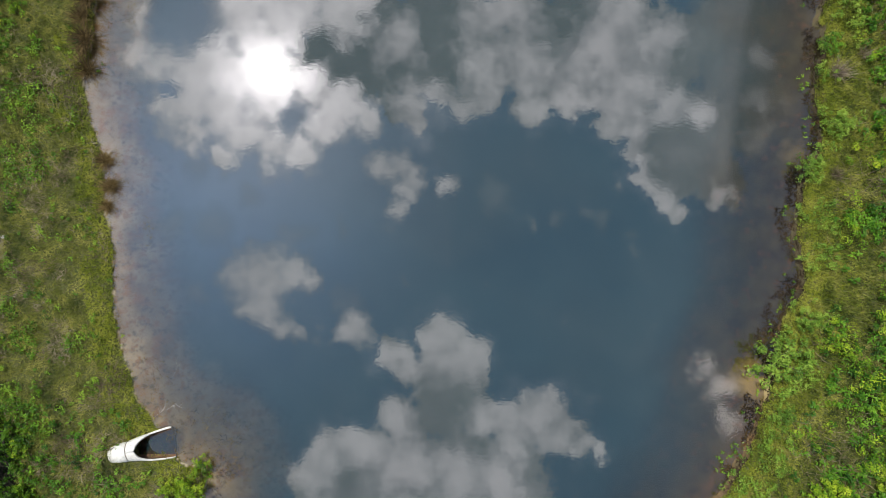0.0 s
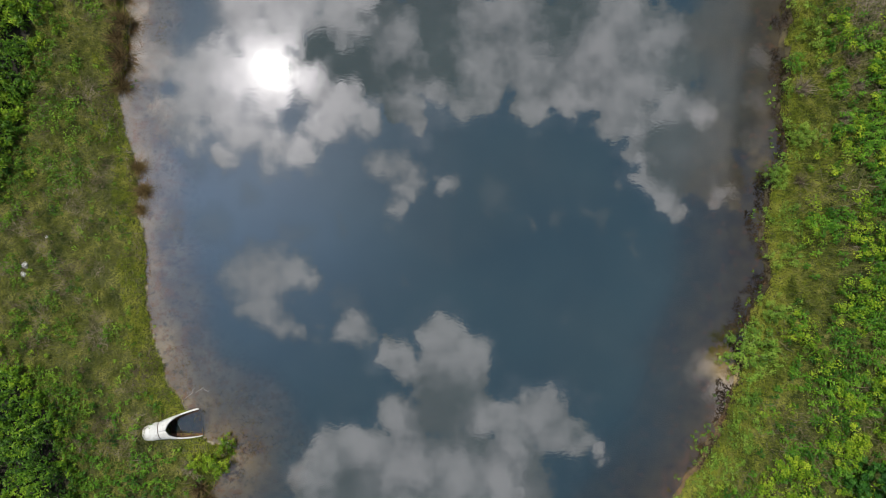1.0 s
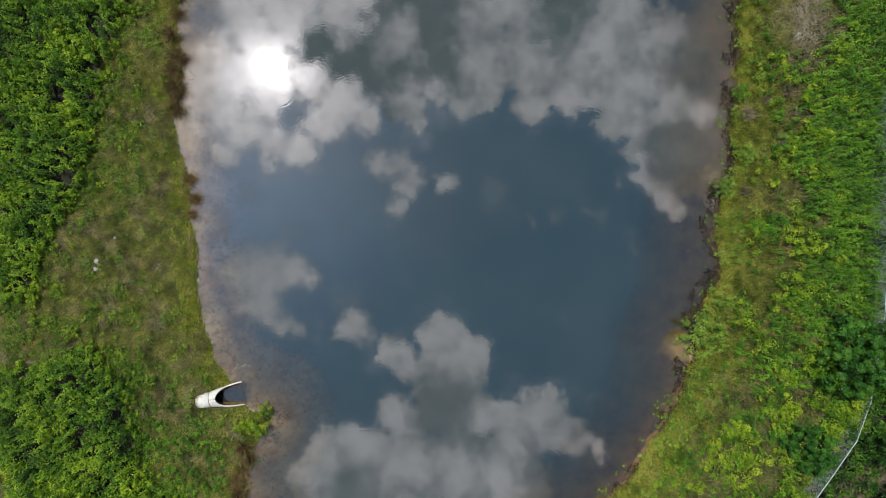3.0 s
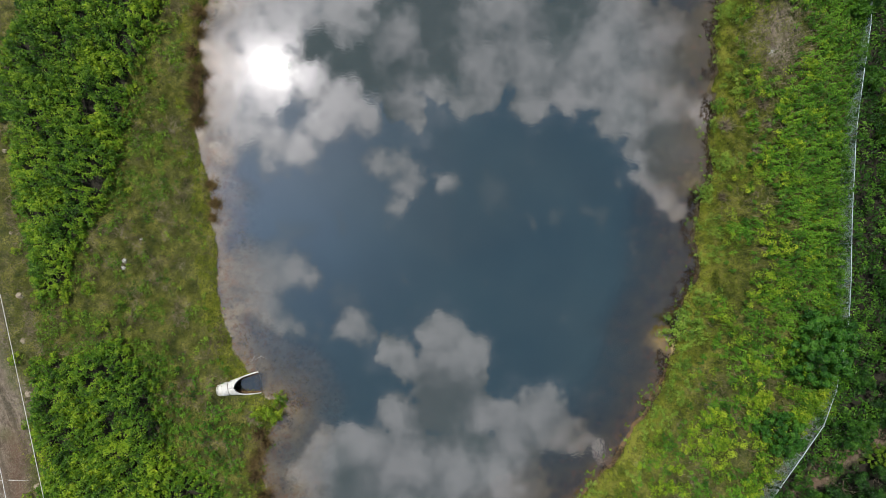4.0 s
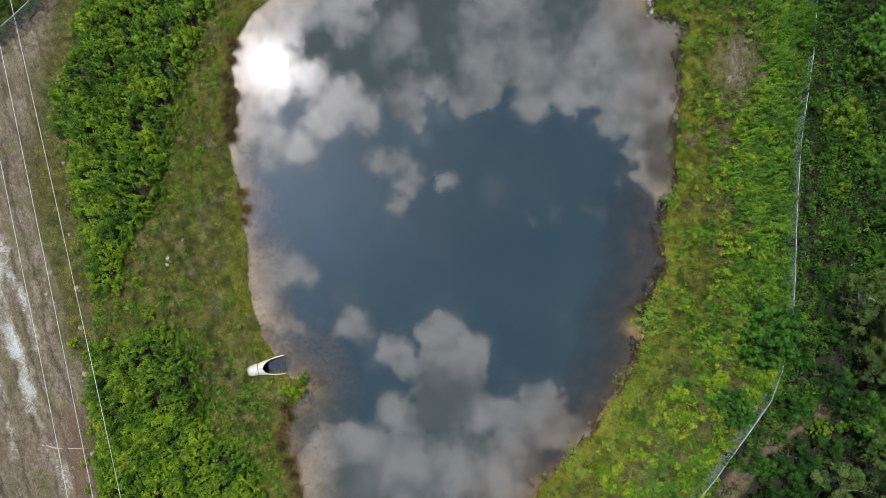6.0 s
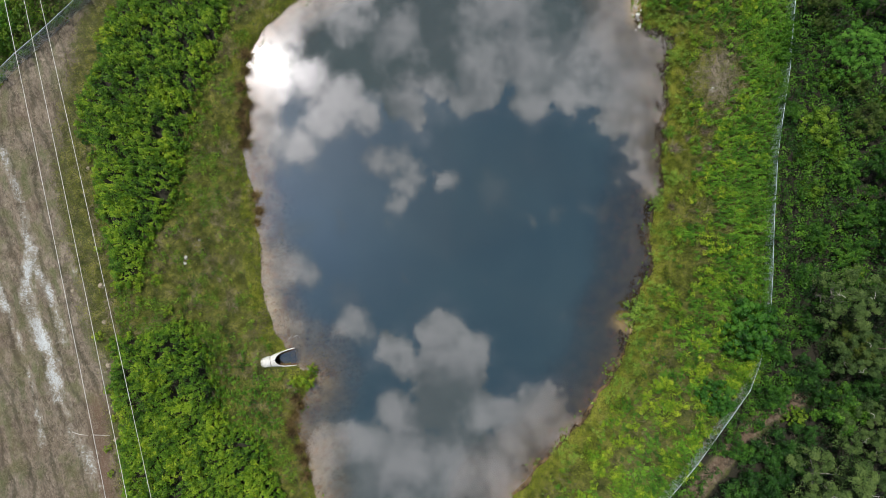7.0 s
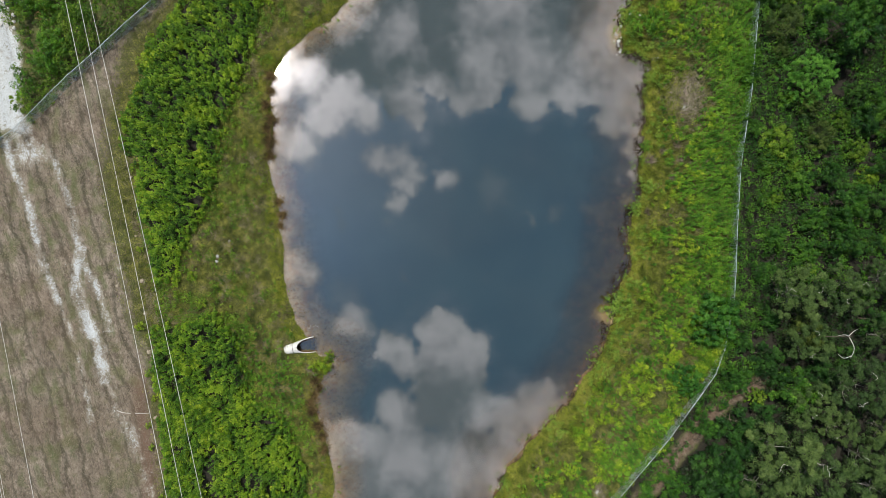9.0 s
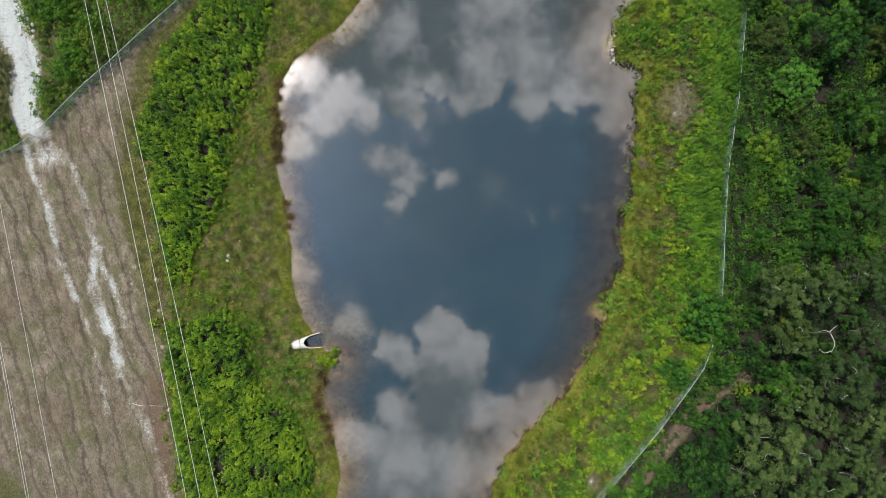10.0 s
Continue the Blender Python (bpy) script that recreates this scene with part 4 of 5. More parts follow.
def grow_east_scrub():
    x, y = spots((3, -35, 37, 38), 0.43)
    d = from_shore(x, y)
    toward = np.clip((d - 1) / 4, 0, 1)
    by_fence = np.clip(1.45 + east_of_fence(x, y) / 4, 0, 1)
    keep = (in_east_scrub(x, y) > 0) & (rng.random(len(x)) < np.clip(lumps(x, y, 1.7, 66) * 4.4 - 1.95 + 0.35 * toward + np.where(y > -9, 0.5, 0.2) * by_fence - 0.35 * np.clip((-y - 4) / 6, 0, 1), 0.03, 1) * np.clip(1 - 1.5 * bare_patch(x, y), 0, 1))
    x, y, d, toward = x[keep], y[keep], d[keep], toward[keep]
    by_fence = by_fence[keep]
    top = 0.05 + (0.9 * lumps(x, y, 1.4, 63) + 0.35 * rng.random(len(x))) * (0.4 + 0.7 * toward) + 0.6 * by_fence
    yellow = lumps(x, y, 1.9, 66) + 0.16 * (rng.random(len(x)) - 0.5) - 0.42 * by_fence * (y > -9) > np.where(y < -8, 0.47, 0.46)
    r = rng.uniform(0.2, 0.52, len(x))
    a = thing("yellow_scrub", puffs(on_ground(x[yellow], y[yellow], top[yellow] + 0.2), r[yellow], 44, 0.15, 0.55, 0.8, 0.6), YELLOW)
    tagged(a, "patchy yellow-green leafy scrub on the east bank", "shrubs", kind="stuff")
    # upright stalks, thick along the fence and thin towards the water
    x, y = spots((3, -35, 37, 38), 0.33)
    d = from_shore(x, y)
    by_fence = np.clip(1.5 + east_of_fence(x, y) / 4.5, 0, 1) * np.where(y > -9, 1.0, 0.45)
    keep = (in_east_scrub(x, y) > 0) & (rng.random(len(x)) < np.clip(lumps(x, y, 1.5, 61) * 3.0 - 1.35 - 0.3 * np.clip((-y - 4) / 6, 0, 1) + 1.1 * by_fence + 0.35 * np.clip((d - 2) / 4, 0, 1), 0.05, 0.97) * np.clip((d - 1.5) / 1.3, 0.08, 1) * np.clip(1 - 1.6 * bare_patch(x, y), 0, 1))
    x, y, by_fence = x[keep], y[keep], by_fence[keep]
    high = 0.3 + (0.55 * lumps(x, y, 1.3, 63) + 0.35 * rng.random(len(x))) + 0.6 * by_fence
    b = thing("green_scrub", spires(on_ground(x, y), high, rng.uniform(0.17, 0.3, len(x)), 20, 0.23, 0.46), SCRUB)
    tagged(b, "fresh green leafy scrub along the east fence", "shrubs", kind="stuff")


def grow_understorey():
    x, y = spots((14, -35, 58, 39), 0.55)
    k = east_of_fence(x, y)
    keep = (k > -0.3) & (from_shore(x, y) > 2) & ((from_line(x, y, PATH_EAST) > 0.7) | (k > 6)) & (rng.random(len(x)) < np.clip(lumps(x, y, 2.6, 71) * 3.4 - 0.75 + 0.55 * np.clip(2 - k / 5, 0, 1) * (y > -6), 0.02, 1))
    x, y = x[keep], y[keep]
    top = 0.1 + 2.6 * lumps(x, y, 2.2, 73) + 0.5 * rng.random(len(x))
    # beneath the grey-green trees the same growth has its shade painted in
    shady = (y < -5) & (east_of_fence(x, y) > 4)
    ob = thing("shade_undergrowth", puffs(on_ground(x[shady], y[shady], top[shady] * 0.7), rng.uniform(0.3, 0.6, shady.sum()), 24, 0.25, 0.5, 0.8, 0.7), SHADE_GREEN)
    tagged(ob, "undergrowth beneath the grey-green trees, leaf colour darkened for shade", "undergrowth", kind="stuff")
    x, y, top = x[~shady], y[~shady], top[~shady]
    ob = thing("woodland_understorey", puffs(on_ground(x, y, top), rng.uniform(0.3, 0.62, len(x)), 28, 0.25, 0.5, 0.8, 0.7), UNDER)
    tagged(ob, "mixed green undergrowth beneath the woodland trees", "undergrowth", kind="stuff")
    x, y = spots((-64, 9, -26, 38), 0.5)
    road = from_line(x, y, rounded(WHITE_ROAD, 4, False))
    keep = (beyond_west_fence(x, y) > 0.3) & (np.hypot(x + 50.4, y - 29) > 0.85) & (np.hypot(x + 54.1, (y - 29.4) * 0.6) > 1.3) & (road > 2.0 + 2.0 * (lumps(x, y, 2, 79) - 0.5)) & (rng.random(len(x)) < np.clip(lumps(x, y, 3.0, 75) * 3.2 - 0.45, 0.12, 1))
    x, y = x[keep], y[keep]
    top = (0.05 + 2.6 * np.clip(lumps(x, y, 3.2, 77) * 1.8 - 0.45, 0, 1) + 0.4 * rng.random(len(x))) * np.clip(beyond_west_fence(x, y) / 3.5, 0.25, 1)
    ob = thing("roadside_scrub", puffs(on_ground(x, y, top), rng.uniform(0.24, 0.58, len(x)), 25, 0.28, 0.5), ROADSIDE)
    tagged(ob, "green scrub behind the western fence", "shrubs", kind="stuff")


def grow_vines():
    """Creepers that hide two stretches of the eastern fence."""
    y = np.concatenate([rng.uniform(20.3, 25.2, 130), rng.uniform(-10.6, -5.2, 110)])
    p = np.array(FENCE_EAST)[::-1]
    x = np.interp(y, p[:, 1], p[:, 0]) + rng.normal(size=len(y)) * 0.35
    base = on_ground(x, y, rng.uniform(0.3, 2.1, len(y)))
    tagged(thing("fence_creeper", puffs(base, rng.uniform(0.25, 0.5, len(y)), 40, 0.18, 0.5, 0.7, 0.6), SCRUB), "green creeper grown over the chain-link fence", "creeper", kind="stuff")


def grow_grass():
    # the west bank's mown strip, short and patchy
    x, y = scatter((-45, -36, -10, 38), 440)
    d = from_shore(x, y)
    keep = (d > -0.05) & (field(x, y) < 4.5 * rng.random(len(x))) & (beyond_west_fence(x, y) < 0.3) & (in_thicket(x, y) < 0.5) & (rng.random(len(x)) < 0.2 + 0.9 * lumps(x, y, 1.1, 81))
    x, y, d = x[keep], y[keep], d[keep]
    fresh = np.exp(-d / 1.5) * 0.8 + 0.35 * lumps(x, y, 2.0, 83) > 0.5
    tagged(thing("bank_grass", blades(on_ground(x[~fresh], y[~fresh]), 0.21, 0.036, 1.1), GRASS), "short olive and straw grass on the west bank", "grass", kind="stuff")
    x2, y2 = scatter((2, -38, 28, 40), 420)
    d2 = from_shore(x2, y2)
    keep = (d2 > -0.05 + 0.5 * lumps(x2, y2, 1.6, 27) * np.clip((-y2 - 8) / 3, 0, 1) + 0.4 * lumps(x2, y2, 1.4, 28) * (y2 > -8)) & (d2 < 4.5) & (rng.random(len(x2)) < np.clip(1.25 - d2 / 4.0, 0.2, 1))
    xs, ys = np.concatenate([x[fresh], x2[keep]]), np.concatenate([y[fresh], y2[keep]])
    tagged(thing("waterside_grass", blades(on_ground(xs, ys), 0.2, 0.05, 1.0), BRIGHT_GRASS), "bright yellow-green grass beside the water", "grass", kind="stuff")
    # dry grass of the scrub and the field
    x, y = scatter((2, -38, 37, 40), 135)
    keep = (in_east_scrub(x, y) > -0.5) & (east_of_fence(x, y) < 1) & (rng.random(len(x)) > 0.8 * bare_patch(x, y))
    x3, y3 = scatter((-66, -38, -32, 34), 80)
    keep3 = (field(x3, y3) > -0.5) & (beyond_west_fence(x3, y3) < 1) & (lumps(x3, y3, 1.6, 91) > 0.42)
    tagged(thing("field_stubble", blades(on_ground(x3[keep3], y3[keep3]), 0.16, 0.03, 1.2), DRY), "thin dry stubble over the brown field", "dry grass", kind="stuff")
    x5, y5 = scatter((2, -36, 36, 38), 14)
    keep5 = (in_east_scrub(x5, y5) > 0) & (lumps(x5, y5, 2.4, 99) > 0.48)
    tagged(thing("dead_stalks", blades(on_ground(x5[keep5], y5[keep5], 0.25), 0.5, 0.03, 1.5), DRY), "bleached dead stalks among the eastern scrub", "dry stalks", kind="stuff")
    tagged(thing("scrub_grass", blades(on_ground(x[keep], y[keep]), 0.34, 0.055, 1.0), OLIVE), "rough olive grass among the eastern scrub", "grass", kind="stuff")
    # straw-grey patches of last year's grass
    x, y = scatter((-42, -36, -12, 38), 110)
    keep = (from_shore(x, y) > 0.2) & (field(x, y) < 1) & (in_thicket(x, y) < 0) & (lumps(x, y, 1.3, 141) + 0.1 * rng.random(len(x)) > 0.63)
    tagged(thing("dry_bank_grass", blades(on_ground(x[keep], y[keep]), 0.26, 0.04, 1.4), DRY), "grey straw of old grass on the west bank", "dry grass", kind="stuff")
    # broad-leaved weeds in the turf
    x, y = spots((-42, -36, -12, 38), 0.3)
    clump = lumps(x, y, 1.2, 95, 2)
    near = np.clip(1 + in_thicket(x, y) / 4, 0, 1)
    keep = (from_shore(x, y) > 0.6) & (field(x, y) < 0) & (in_thicket(x, y) < 0.3) & (rng.random(len(x)) < np.clip((clump - 0.59 + 0.16 * near) * 7, 0.035, 1))
    x, y, clump = x[keep], y[keep], clump[keep]
    r = rng.uniform(0.08, 0.24, len(x)) + 0.16 * np.clip((clump - 0.5) * 4, 0, 1)
    tagged(thing("low_weeds", puffs(on_ground(x, y, 0.08), r, 17, 0.15, 0.55, 0.8, 0.7), WEED), "low green broad-leaved weeds in the turf", "weeds", kind="stuff")


def strew_shoreline():
    """Dead stalks, roots and small plants in the shallows."""
    x, y = scatter((3, -34, 26, 38), 150)
    d = from_shore(x, y)
    keep = (d > -1.1) & (d < 0.4) & (lumps(x, y, 1.1, 111) + 0.25 * (d + 0.6) > 0.49 + 0.16 * np.clip((-y - 8) / 3, 0, 1) + 0.2 * (y > 21))
    base = np.stack([x[keep], y[keep], np.maximum(height(x[keep], y[keep]), -0.03)], 1)
    tagged(thing("shoreline_debris", blades(base, 0.2, 0.05, 1.5), DEBRIS), "dark dead stalks and roots in the eastern shallows", "debris", kind="stuff")
    x, y = scatter((-26, -34, 26, 38), 5)
    d = from_shore(x, y)
    keep = (d > -1.0) & (d < 0.1) & ((x + 17.3) ** 2 + (y + 10.5) ** 2 > 4) & (lumps(x, y, 0.9, 115) > np.where(x > 0, 0.55, 0.66))
    base = np.stack([x[keep], y[keep], np.maximum(height(x[keep], y[keep]), 0.0) + 0.06], 1)
    tagged(thing("shallow_water_plants", sprigs(base, 6, 0.14, 0.06), WEED), "small green plants rising from the shallows", "water plants", kind="stuff")
    x, y = scatter((3, -34, 27, 38), 30)
    d = from_shore(x, y)
    keep = (d > -0.3) & (d < 2.2) & (lumps(x, y, 1.5, 121) + 0.1 * np.minimum(d, 0) > 0.5)
    x, y = x[keep], y[keep]
    base = np.stack([x, y, np.maximum(height(x, y), 0) + 0.05 + 0.7 * lumps(x, y, 0.9, 123)], 1)
    tagged(thing("waterside_plants", puffs(base[::3], rng.uniform(0.12, 0.34, len(base[::3])), 22, 0.13, 0.45), WILLOW), "leafy pale green plants overhanging the east shore", "plants", kind="stuff")
    x, y = scatter((-22, -30, -10, 30), 26)
    d = from_shore(x, y)
    keep = (d > -2.6) & (d < -0.2) & (lumps(x, y, 1.4, 118) > 0.66)
    base = np.stack([x[keep], y[keep], np.full(keep.sum(), -0.02)], 1)
    tagged(thing("floating_stalks", blades(base, 0.18, 0.03, 1.5), RUSHES), "brown stalks floating off the west shore", "debris", kind="stuff")


def sink_weed():
    """Dark weed just under the surface round the outfall."""
    x, y = scatter((-20, -20, -10, -5), 60)
    away = np.hypot(x + 14.6, (y + 11.6) * 0.8)
    keep = (from_shore(x, y) < -0.15) & (away < 4.6) & (lumps(x, y, 1.0, 151) > 0.57 + 0.035 * away)
    base = np.stack([x[keep], y[keep], np.full(keep.sum(), -0.05)], 1)
    tagged(thing("sunken_weed", blades(base, 0.13, 0.045, 2.0), RUSHES), "dark waterweed round the outfall's mouth", "water weed", kind="stuff")


sink_weed()
grow_thicket()
strew_shoreline()
grow_east_scrub()
grow_understorey()
grow_vines()
grow_grass()

# ---- trees and bushes ----


def stems(high, spread, count, radius, lean=0.25):
    """A trunk that forks into limbs: raw meshes and the limbs' ends."""
    sets, ends = [], []
    fork = high * rng.uniform(0.3, 0.45)
    bend = rng.normal(size=2) * lean
    trunk = [(0, 0, -0.3), (bend[0] * 0.3, bend[1] * 0.3, fork * 0.5), (bend[0], bend[1], fork)]
    limbs = []
    for k in range(count):
        a = 2 * math.pi * (k + rng.random() * 0.6) / count
        out = spread * rng.uniform(0.35, 0.65)
        z = high * rng.uniform(0.4, 0.62)
        e = np.array([bend[0] + math.cos(a) * out, bend[1] + math.sin(a) * out, z])
        m = np.array([bend[0], bend[1], fork]) * 0.5 + e * 0.5 + np.array([*rng.normal(size=2) * 0.25, -0.1 * high])
        limb = [tube(rounded([(bend[0], bend[1], fork * 0.9), m, e], 4, False), (radius * 0.34, radius * 0.17, radius * 0.05), 5)]
        ends.append(e)
        for _ in range(2):
            t = e * rng.uniform(0.6, 0.8) + np.array([*rng.normal(size=2) * spread * 0.2, high * 0.1])
            limb.append(tube([m, (m + t) / 2 + rng.normal(size=3) * 0.12, t], (radius * 0.2, radius * 0.05), 4))
            ends.append(t)
        limbs.append(join_raw(limb))
    return tube(rounded(trunk, 4, False), (radius * 1.25, radius, radius * 0.75), 8), limbs, np.array(ends)


def crown(high, spread, clumps, per, leaf, ends, flat=0.5, low=0.35, heads=0):
    """Leafy clumps over an uneven dome, with more of them deeper inside."""
    total, clumps = clumps, heads or clumps
    k = np.arange(clumps) + 0.5
    a = k * 2.39996 + rng.normal(size=clumps) * 0.25
    s = np.sqrt(k / clumps) * rng.uniform(0.9, 1.1, clumps)
    edge = spread * (0.74 + 0.36 * lumps(np.cos(a) * 2 + 50, np.sin(a) * 2 + 50, 1.0, int(high * 10) + clumps))
    z = high * (low + (1 - low) * np.sqrt(np.maximum(1 - np.minimum(s, 1) ** 2 * 0.9, 0))) + rng.uniform(-0.24, 0.05, clumps) * high
    upper = np.stack([np.cos(a) * s * edge, np.sin(a) * s * edge, z], 1)
    if heads:
        # rounded heads, each of several clumps
        each = max(total // heads, 3)
        big = rng.uniform(0.8, 1.2, heads) * spread * 1.02 / math.sqrt(heads)
        out = unit(rng.normal(size=(heads * each, 3)) + np.array([0, 0, 0.7]))
        c = np.repeat(upper, each, 0) + out * np.repeat(big, each)[:, None] * np.array([0.72, 0.72, 0.62])
        below = upper * np.array([0.9, 0.9, 0.62])
        c = np.concatenate([c, below])
        r = np.concatenate([np.repeat(big, each) * rng.uniform(0.36, 0.56, heads * each), big * 0.7])
        return puffs(c, r, per, leaf, 0.5, 0.85, 0.4, 0.27)
    deep = upper[::3] * np.array([0.85, 0.85, 1 - flat * 0.8]) + rng.normal(size=upper[::3].shape) * 0.08 * spread
    c = np.concatenate([upper, deep])
    r = rng.uniform(0.6, 1.15, len(c)) * spread * 1.04 / math.sqrt(clumps)
    return puffs(c, r, per, leaf, 0.5, 0.85, 0.5, 0.27)


def tree(name, label, category, high, spread, clumps, per, leaf, leaf_mat, bark_mat, limbs=5, flat=0.5, low=0.35, group="", heads=0, dead=0):
    root = new(name)
    t, l, ends = stems(high, spread, limbs, 0.03 * high ** 0.9 + 0.02)
    thing("trunk", t, bark_mat, root, True)
    for limb in l:
        thing("limb", limb, bark_mat, root, True)
    thing("crown", crown(high, spread, clumps, per, leaf, ends, flat, low, heads), leaf_mat, root)
    for k in range(dead):
        # a bleached limb that bends out through the leaves, with two twigs
        a, s = 2.4 * k + rng.random(), rng.uniform(0.25, 0.5)
        p = []
        for q in (0.0, 0.09, 0.17, 0.24):
            r, b = s + q, a + q * rng.uniform(-2.0, 2.0)
            p.append((math.cos(b) * r * spread, math.sin(b) * r * spread, high * (low + (1 - low) * math.sqrt(max(1 - 0.8 * r * r, 0))) - 0.03 * high + rng.normal() * 0.15))
        bits = [tube(rounded(p, 4, False), (0.03, 0.022, 0.008), 5)]
        for m in (p[1], p[2]):
            m = np.array(m)
            e = m + rng.normal(size=3) * np.array([0.38, 0.38, 0.12])
            bits.append(tube([m, (m + e) / 2 + rng.normal(size=3) * 0.08, e], (0.015, 0.005), 4))
        tagged(thing("dead_limb", join_raw(bits), PALE_BARK, root, True), "bleached bare limb")
    return tagged(root, label, category, group)


def stand(ob, x, y, turn=0.0, size=1.0):
    ob.matrix_basis = pose(x, y, float(height(np.array([x]), np.array([y]))[0]), 0, 0, turn) @ Matrix.Scale(size, 4)
    return ob


def again(ob, x, y, turn, size):
    return copy_thing(ob, pose(x, y, float(height(np.array([x]), np.array([y]))[0]), 0, 0, turn) @ Matrix.Scale(size / ob.scale[0], 4))


def plant_trees():
    round_tree = stand(tree("small_tree", "round deep green young tree beside the chain-link fence", "tree", 4.2, 3.0, 64, 110, 0.22, FRESH, BARK, 5, 0.6), 30.0, -7.0)
    tagged(again(round_tree, 27.0, -14.1, 70, 0.66), "small deep green sapling among yellow scrub")
    feather = stand(tree("feathery_tree", "feathery light green tree behind the fence", "tree", 5.0, 3.3, 120, 90, 0.14, FEATHER, BARK, 6, 0.4), 40.5, 20.9)
    broad = stand(tree("broadleaf_tree", "large mid-green broadleaf tree in the wood", "tree", 8.5, 4.2, 110, 76, 0.29, MID, BARK, 6, 0.5, group="woodland trees", heads=15), 44.4, 26.1, 0, 0.84)
    light = stand(tree("yellowish_tree", "low yellow-green tree in the wood", "tree", 4.5, 3.0, 44, 110, 0.22, GOLDEN, BARK, 5, 0.7, group="woodland trees"), 37.4, 13.4, 0, 0.78)
    olive = stand(tree("olive_tree", "dull olive-green tree in the wood", "tree", 8.0, 4.2, 96, 84, 0.24, BROWNISH, BARK, 5, 0.5, group="woodland trees", heads=14), 37.7, 26.9, 0, 0.58)
    dusty = stand(tree("grey_green_tree", "tall grey-green tree with pale bare limbs", "tree", 10.0, 4.6, 150, 84, 0.225, DUSTY, GREY_BARK, 7, 0.45, 0.5, group="woodland trees", heads=22, dead=2), 38.1, -3.8, 0, 0.71)
    dark = stand(tree("dark_tree", "dark green bushy tree in the wood", "tree", 7.0, 4.0, 90, 70, 0.26, DEEP, BARK, 5, 0.6, group="woodland trees", heads=14), 28.8, -24.6, 0, 0.8)
    for x, y, s in ((43.3, -3.5, 0.63), (48.6, -2.2, 0.58), (44.6, -13.9, 0.76), (40.0, -15.9, 0.58), (43.3, -18.9, 0.47), (35.8, -21.0, 0.91), (39.8, -24.2, 0.88), (48.7, -19.1, 0.6), (46.0, -22.2, 0.63), (34.3, -25.5, 0.63), (48.6, -8.7, 0.5), (47.3, -25.7, 0.71), (52.5, -14, 0.9), (54, -24, 1.0), (41, -31, 1.0)):
        again(dusty, x, y, rng.uniform(0, 360), s)
    for x, y, s in ((44.7, 6.5, 0.58), (44.3, 2.3, 0.55), (41.3, 4.5, 0.39), (38.6, -15.0, 0.58), (21.5, -28.4, 0.62), (29.0, -19.3, 0.36), (32.4, -13.8, 0.42), (42.0, 29.4, 0.42), (48.9, 18.1, 0.55), (43.2, 9.6, 0.42), (39.9, 8.8, 0.39), (37.0, 2.6, 0.36), (35.8, -1.5, 0.34), (40.3, 0.9, 0.39), (34.9, 15.4, 0.28), (49.7, 10.8, 0.48), (36.3, -7.0, 0.34), (33.3, -9.7, 0.3), (25.3, -25.8, 0.42), (54, 27, 1.1), (52, 14, 0.8), (58, 4, 1.1), (58, 18, 1.0), (47, 33, 0.8)):
        again(broad, x, y, rng.uniform(0, 360), s)
    for x, y, s in ((46.7, 12.7, 0.55), (36.5, 11.0, 0.46), (39.6, 11.0, 0.46), (48.2, 9.7, 0.46), (39.1, 18.8, 0.37), (45.0, 16.2, 0.51), (37.2, 7.2, 0.46), (50.1, 2.0, 0.51), (41.3, -1.5, 0.42), (35.1, -16.0, 0.42), (51.6, 23.0, 0.42), (38.5, 31, 0.6)):
        again(light, x, y, rng.uniform(0, 360), s)
    for x, y, s in ((41.6, 14.3, 0.49), (41.0, 17.8, 0.36), (50.3, 26.5, 0.49), (37.9, 24.1, 0.33), (50.9, 15.0, 0.42), (41.6, -9.6, 0.4)):
        again(olive, x, y, rng.uniform(0, 360), s)
    again(olive, 40.0, -8.2, 40, 0.55)
    again(dusty, 39.7, -9.2, 80, 0.6)
    for x, y, s in ((49.1, 6.3, 0.64), (35.4, -11.0, 0.51), (31.9, -18.6, 0.6), (30.6, -22.8, 0.67), (47.5, 2.0, 0.45), (45.7, 24.0, 0.45), (43.0, 22.9, 0.4), (49.1, 29.6, 0.67), (41.7, -13.0, 0.51), (37.2, -13.1, 0.45), (33.4, -21.0, 0.58), (30.9, -26.0, 0.74), (47.8, -6.9, 0.45), (43.9, 5.4, 0.35), (47.4, 16.0, 0.51), (46.3, 19.2, 0.45), (51.5, -12.3, 0.45), (35.1, -17.8, 0.48), (45.0, -11.0, 0.38), (54, 34, 1.1), (57, -6, 1.0), (54, 0, 0.8), (36.4, 31, 0.5)):
        again(dark, x, y, rng.uniform(0, 360), s)


def bush(name, label, high, spread, clumps, per, leaf, mat, group=""):
    root = new(name)
    w = []
    for k in range(5):
        a = k * 1.26 + rng.random()
        w.append(tube([(0, 0, -0.1), (math.cos(a) * spread * 0.3, math.sin(a) * spread * 0.3, high * 0.5), (math.cos(a) * spread * 0.6, math.sin(a) * spread * 0.6, high * 0.8)], (0.03, 0.008), 4))
    for stem in w:
        thing("stem", stem, BARK, root, True)
    thing("foliage", crown(high, spread, clumps, per, leaf, np.array([[0, 0, high * 0.8]]), 0.6, 0.3), mat, root)
    return tagged(root, label, "bush", group)


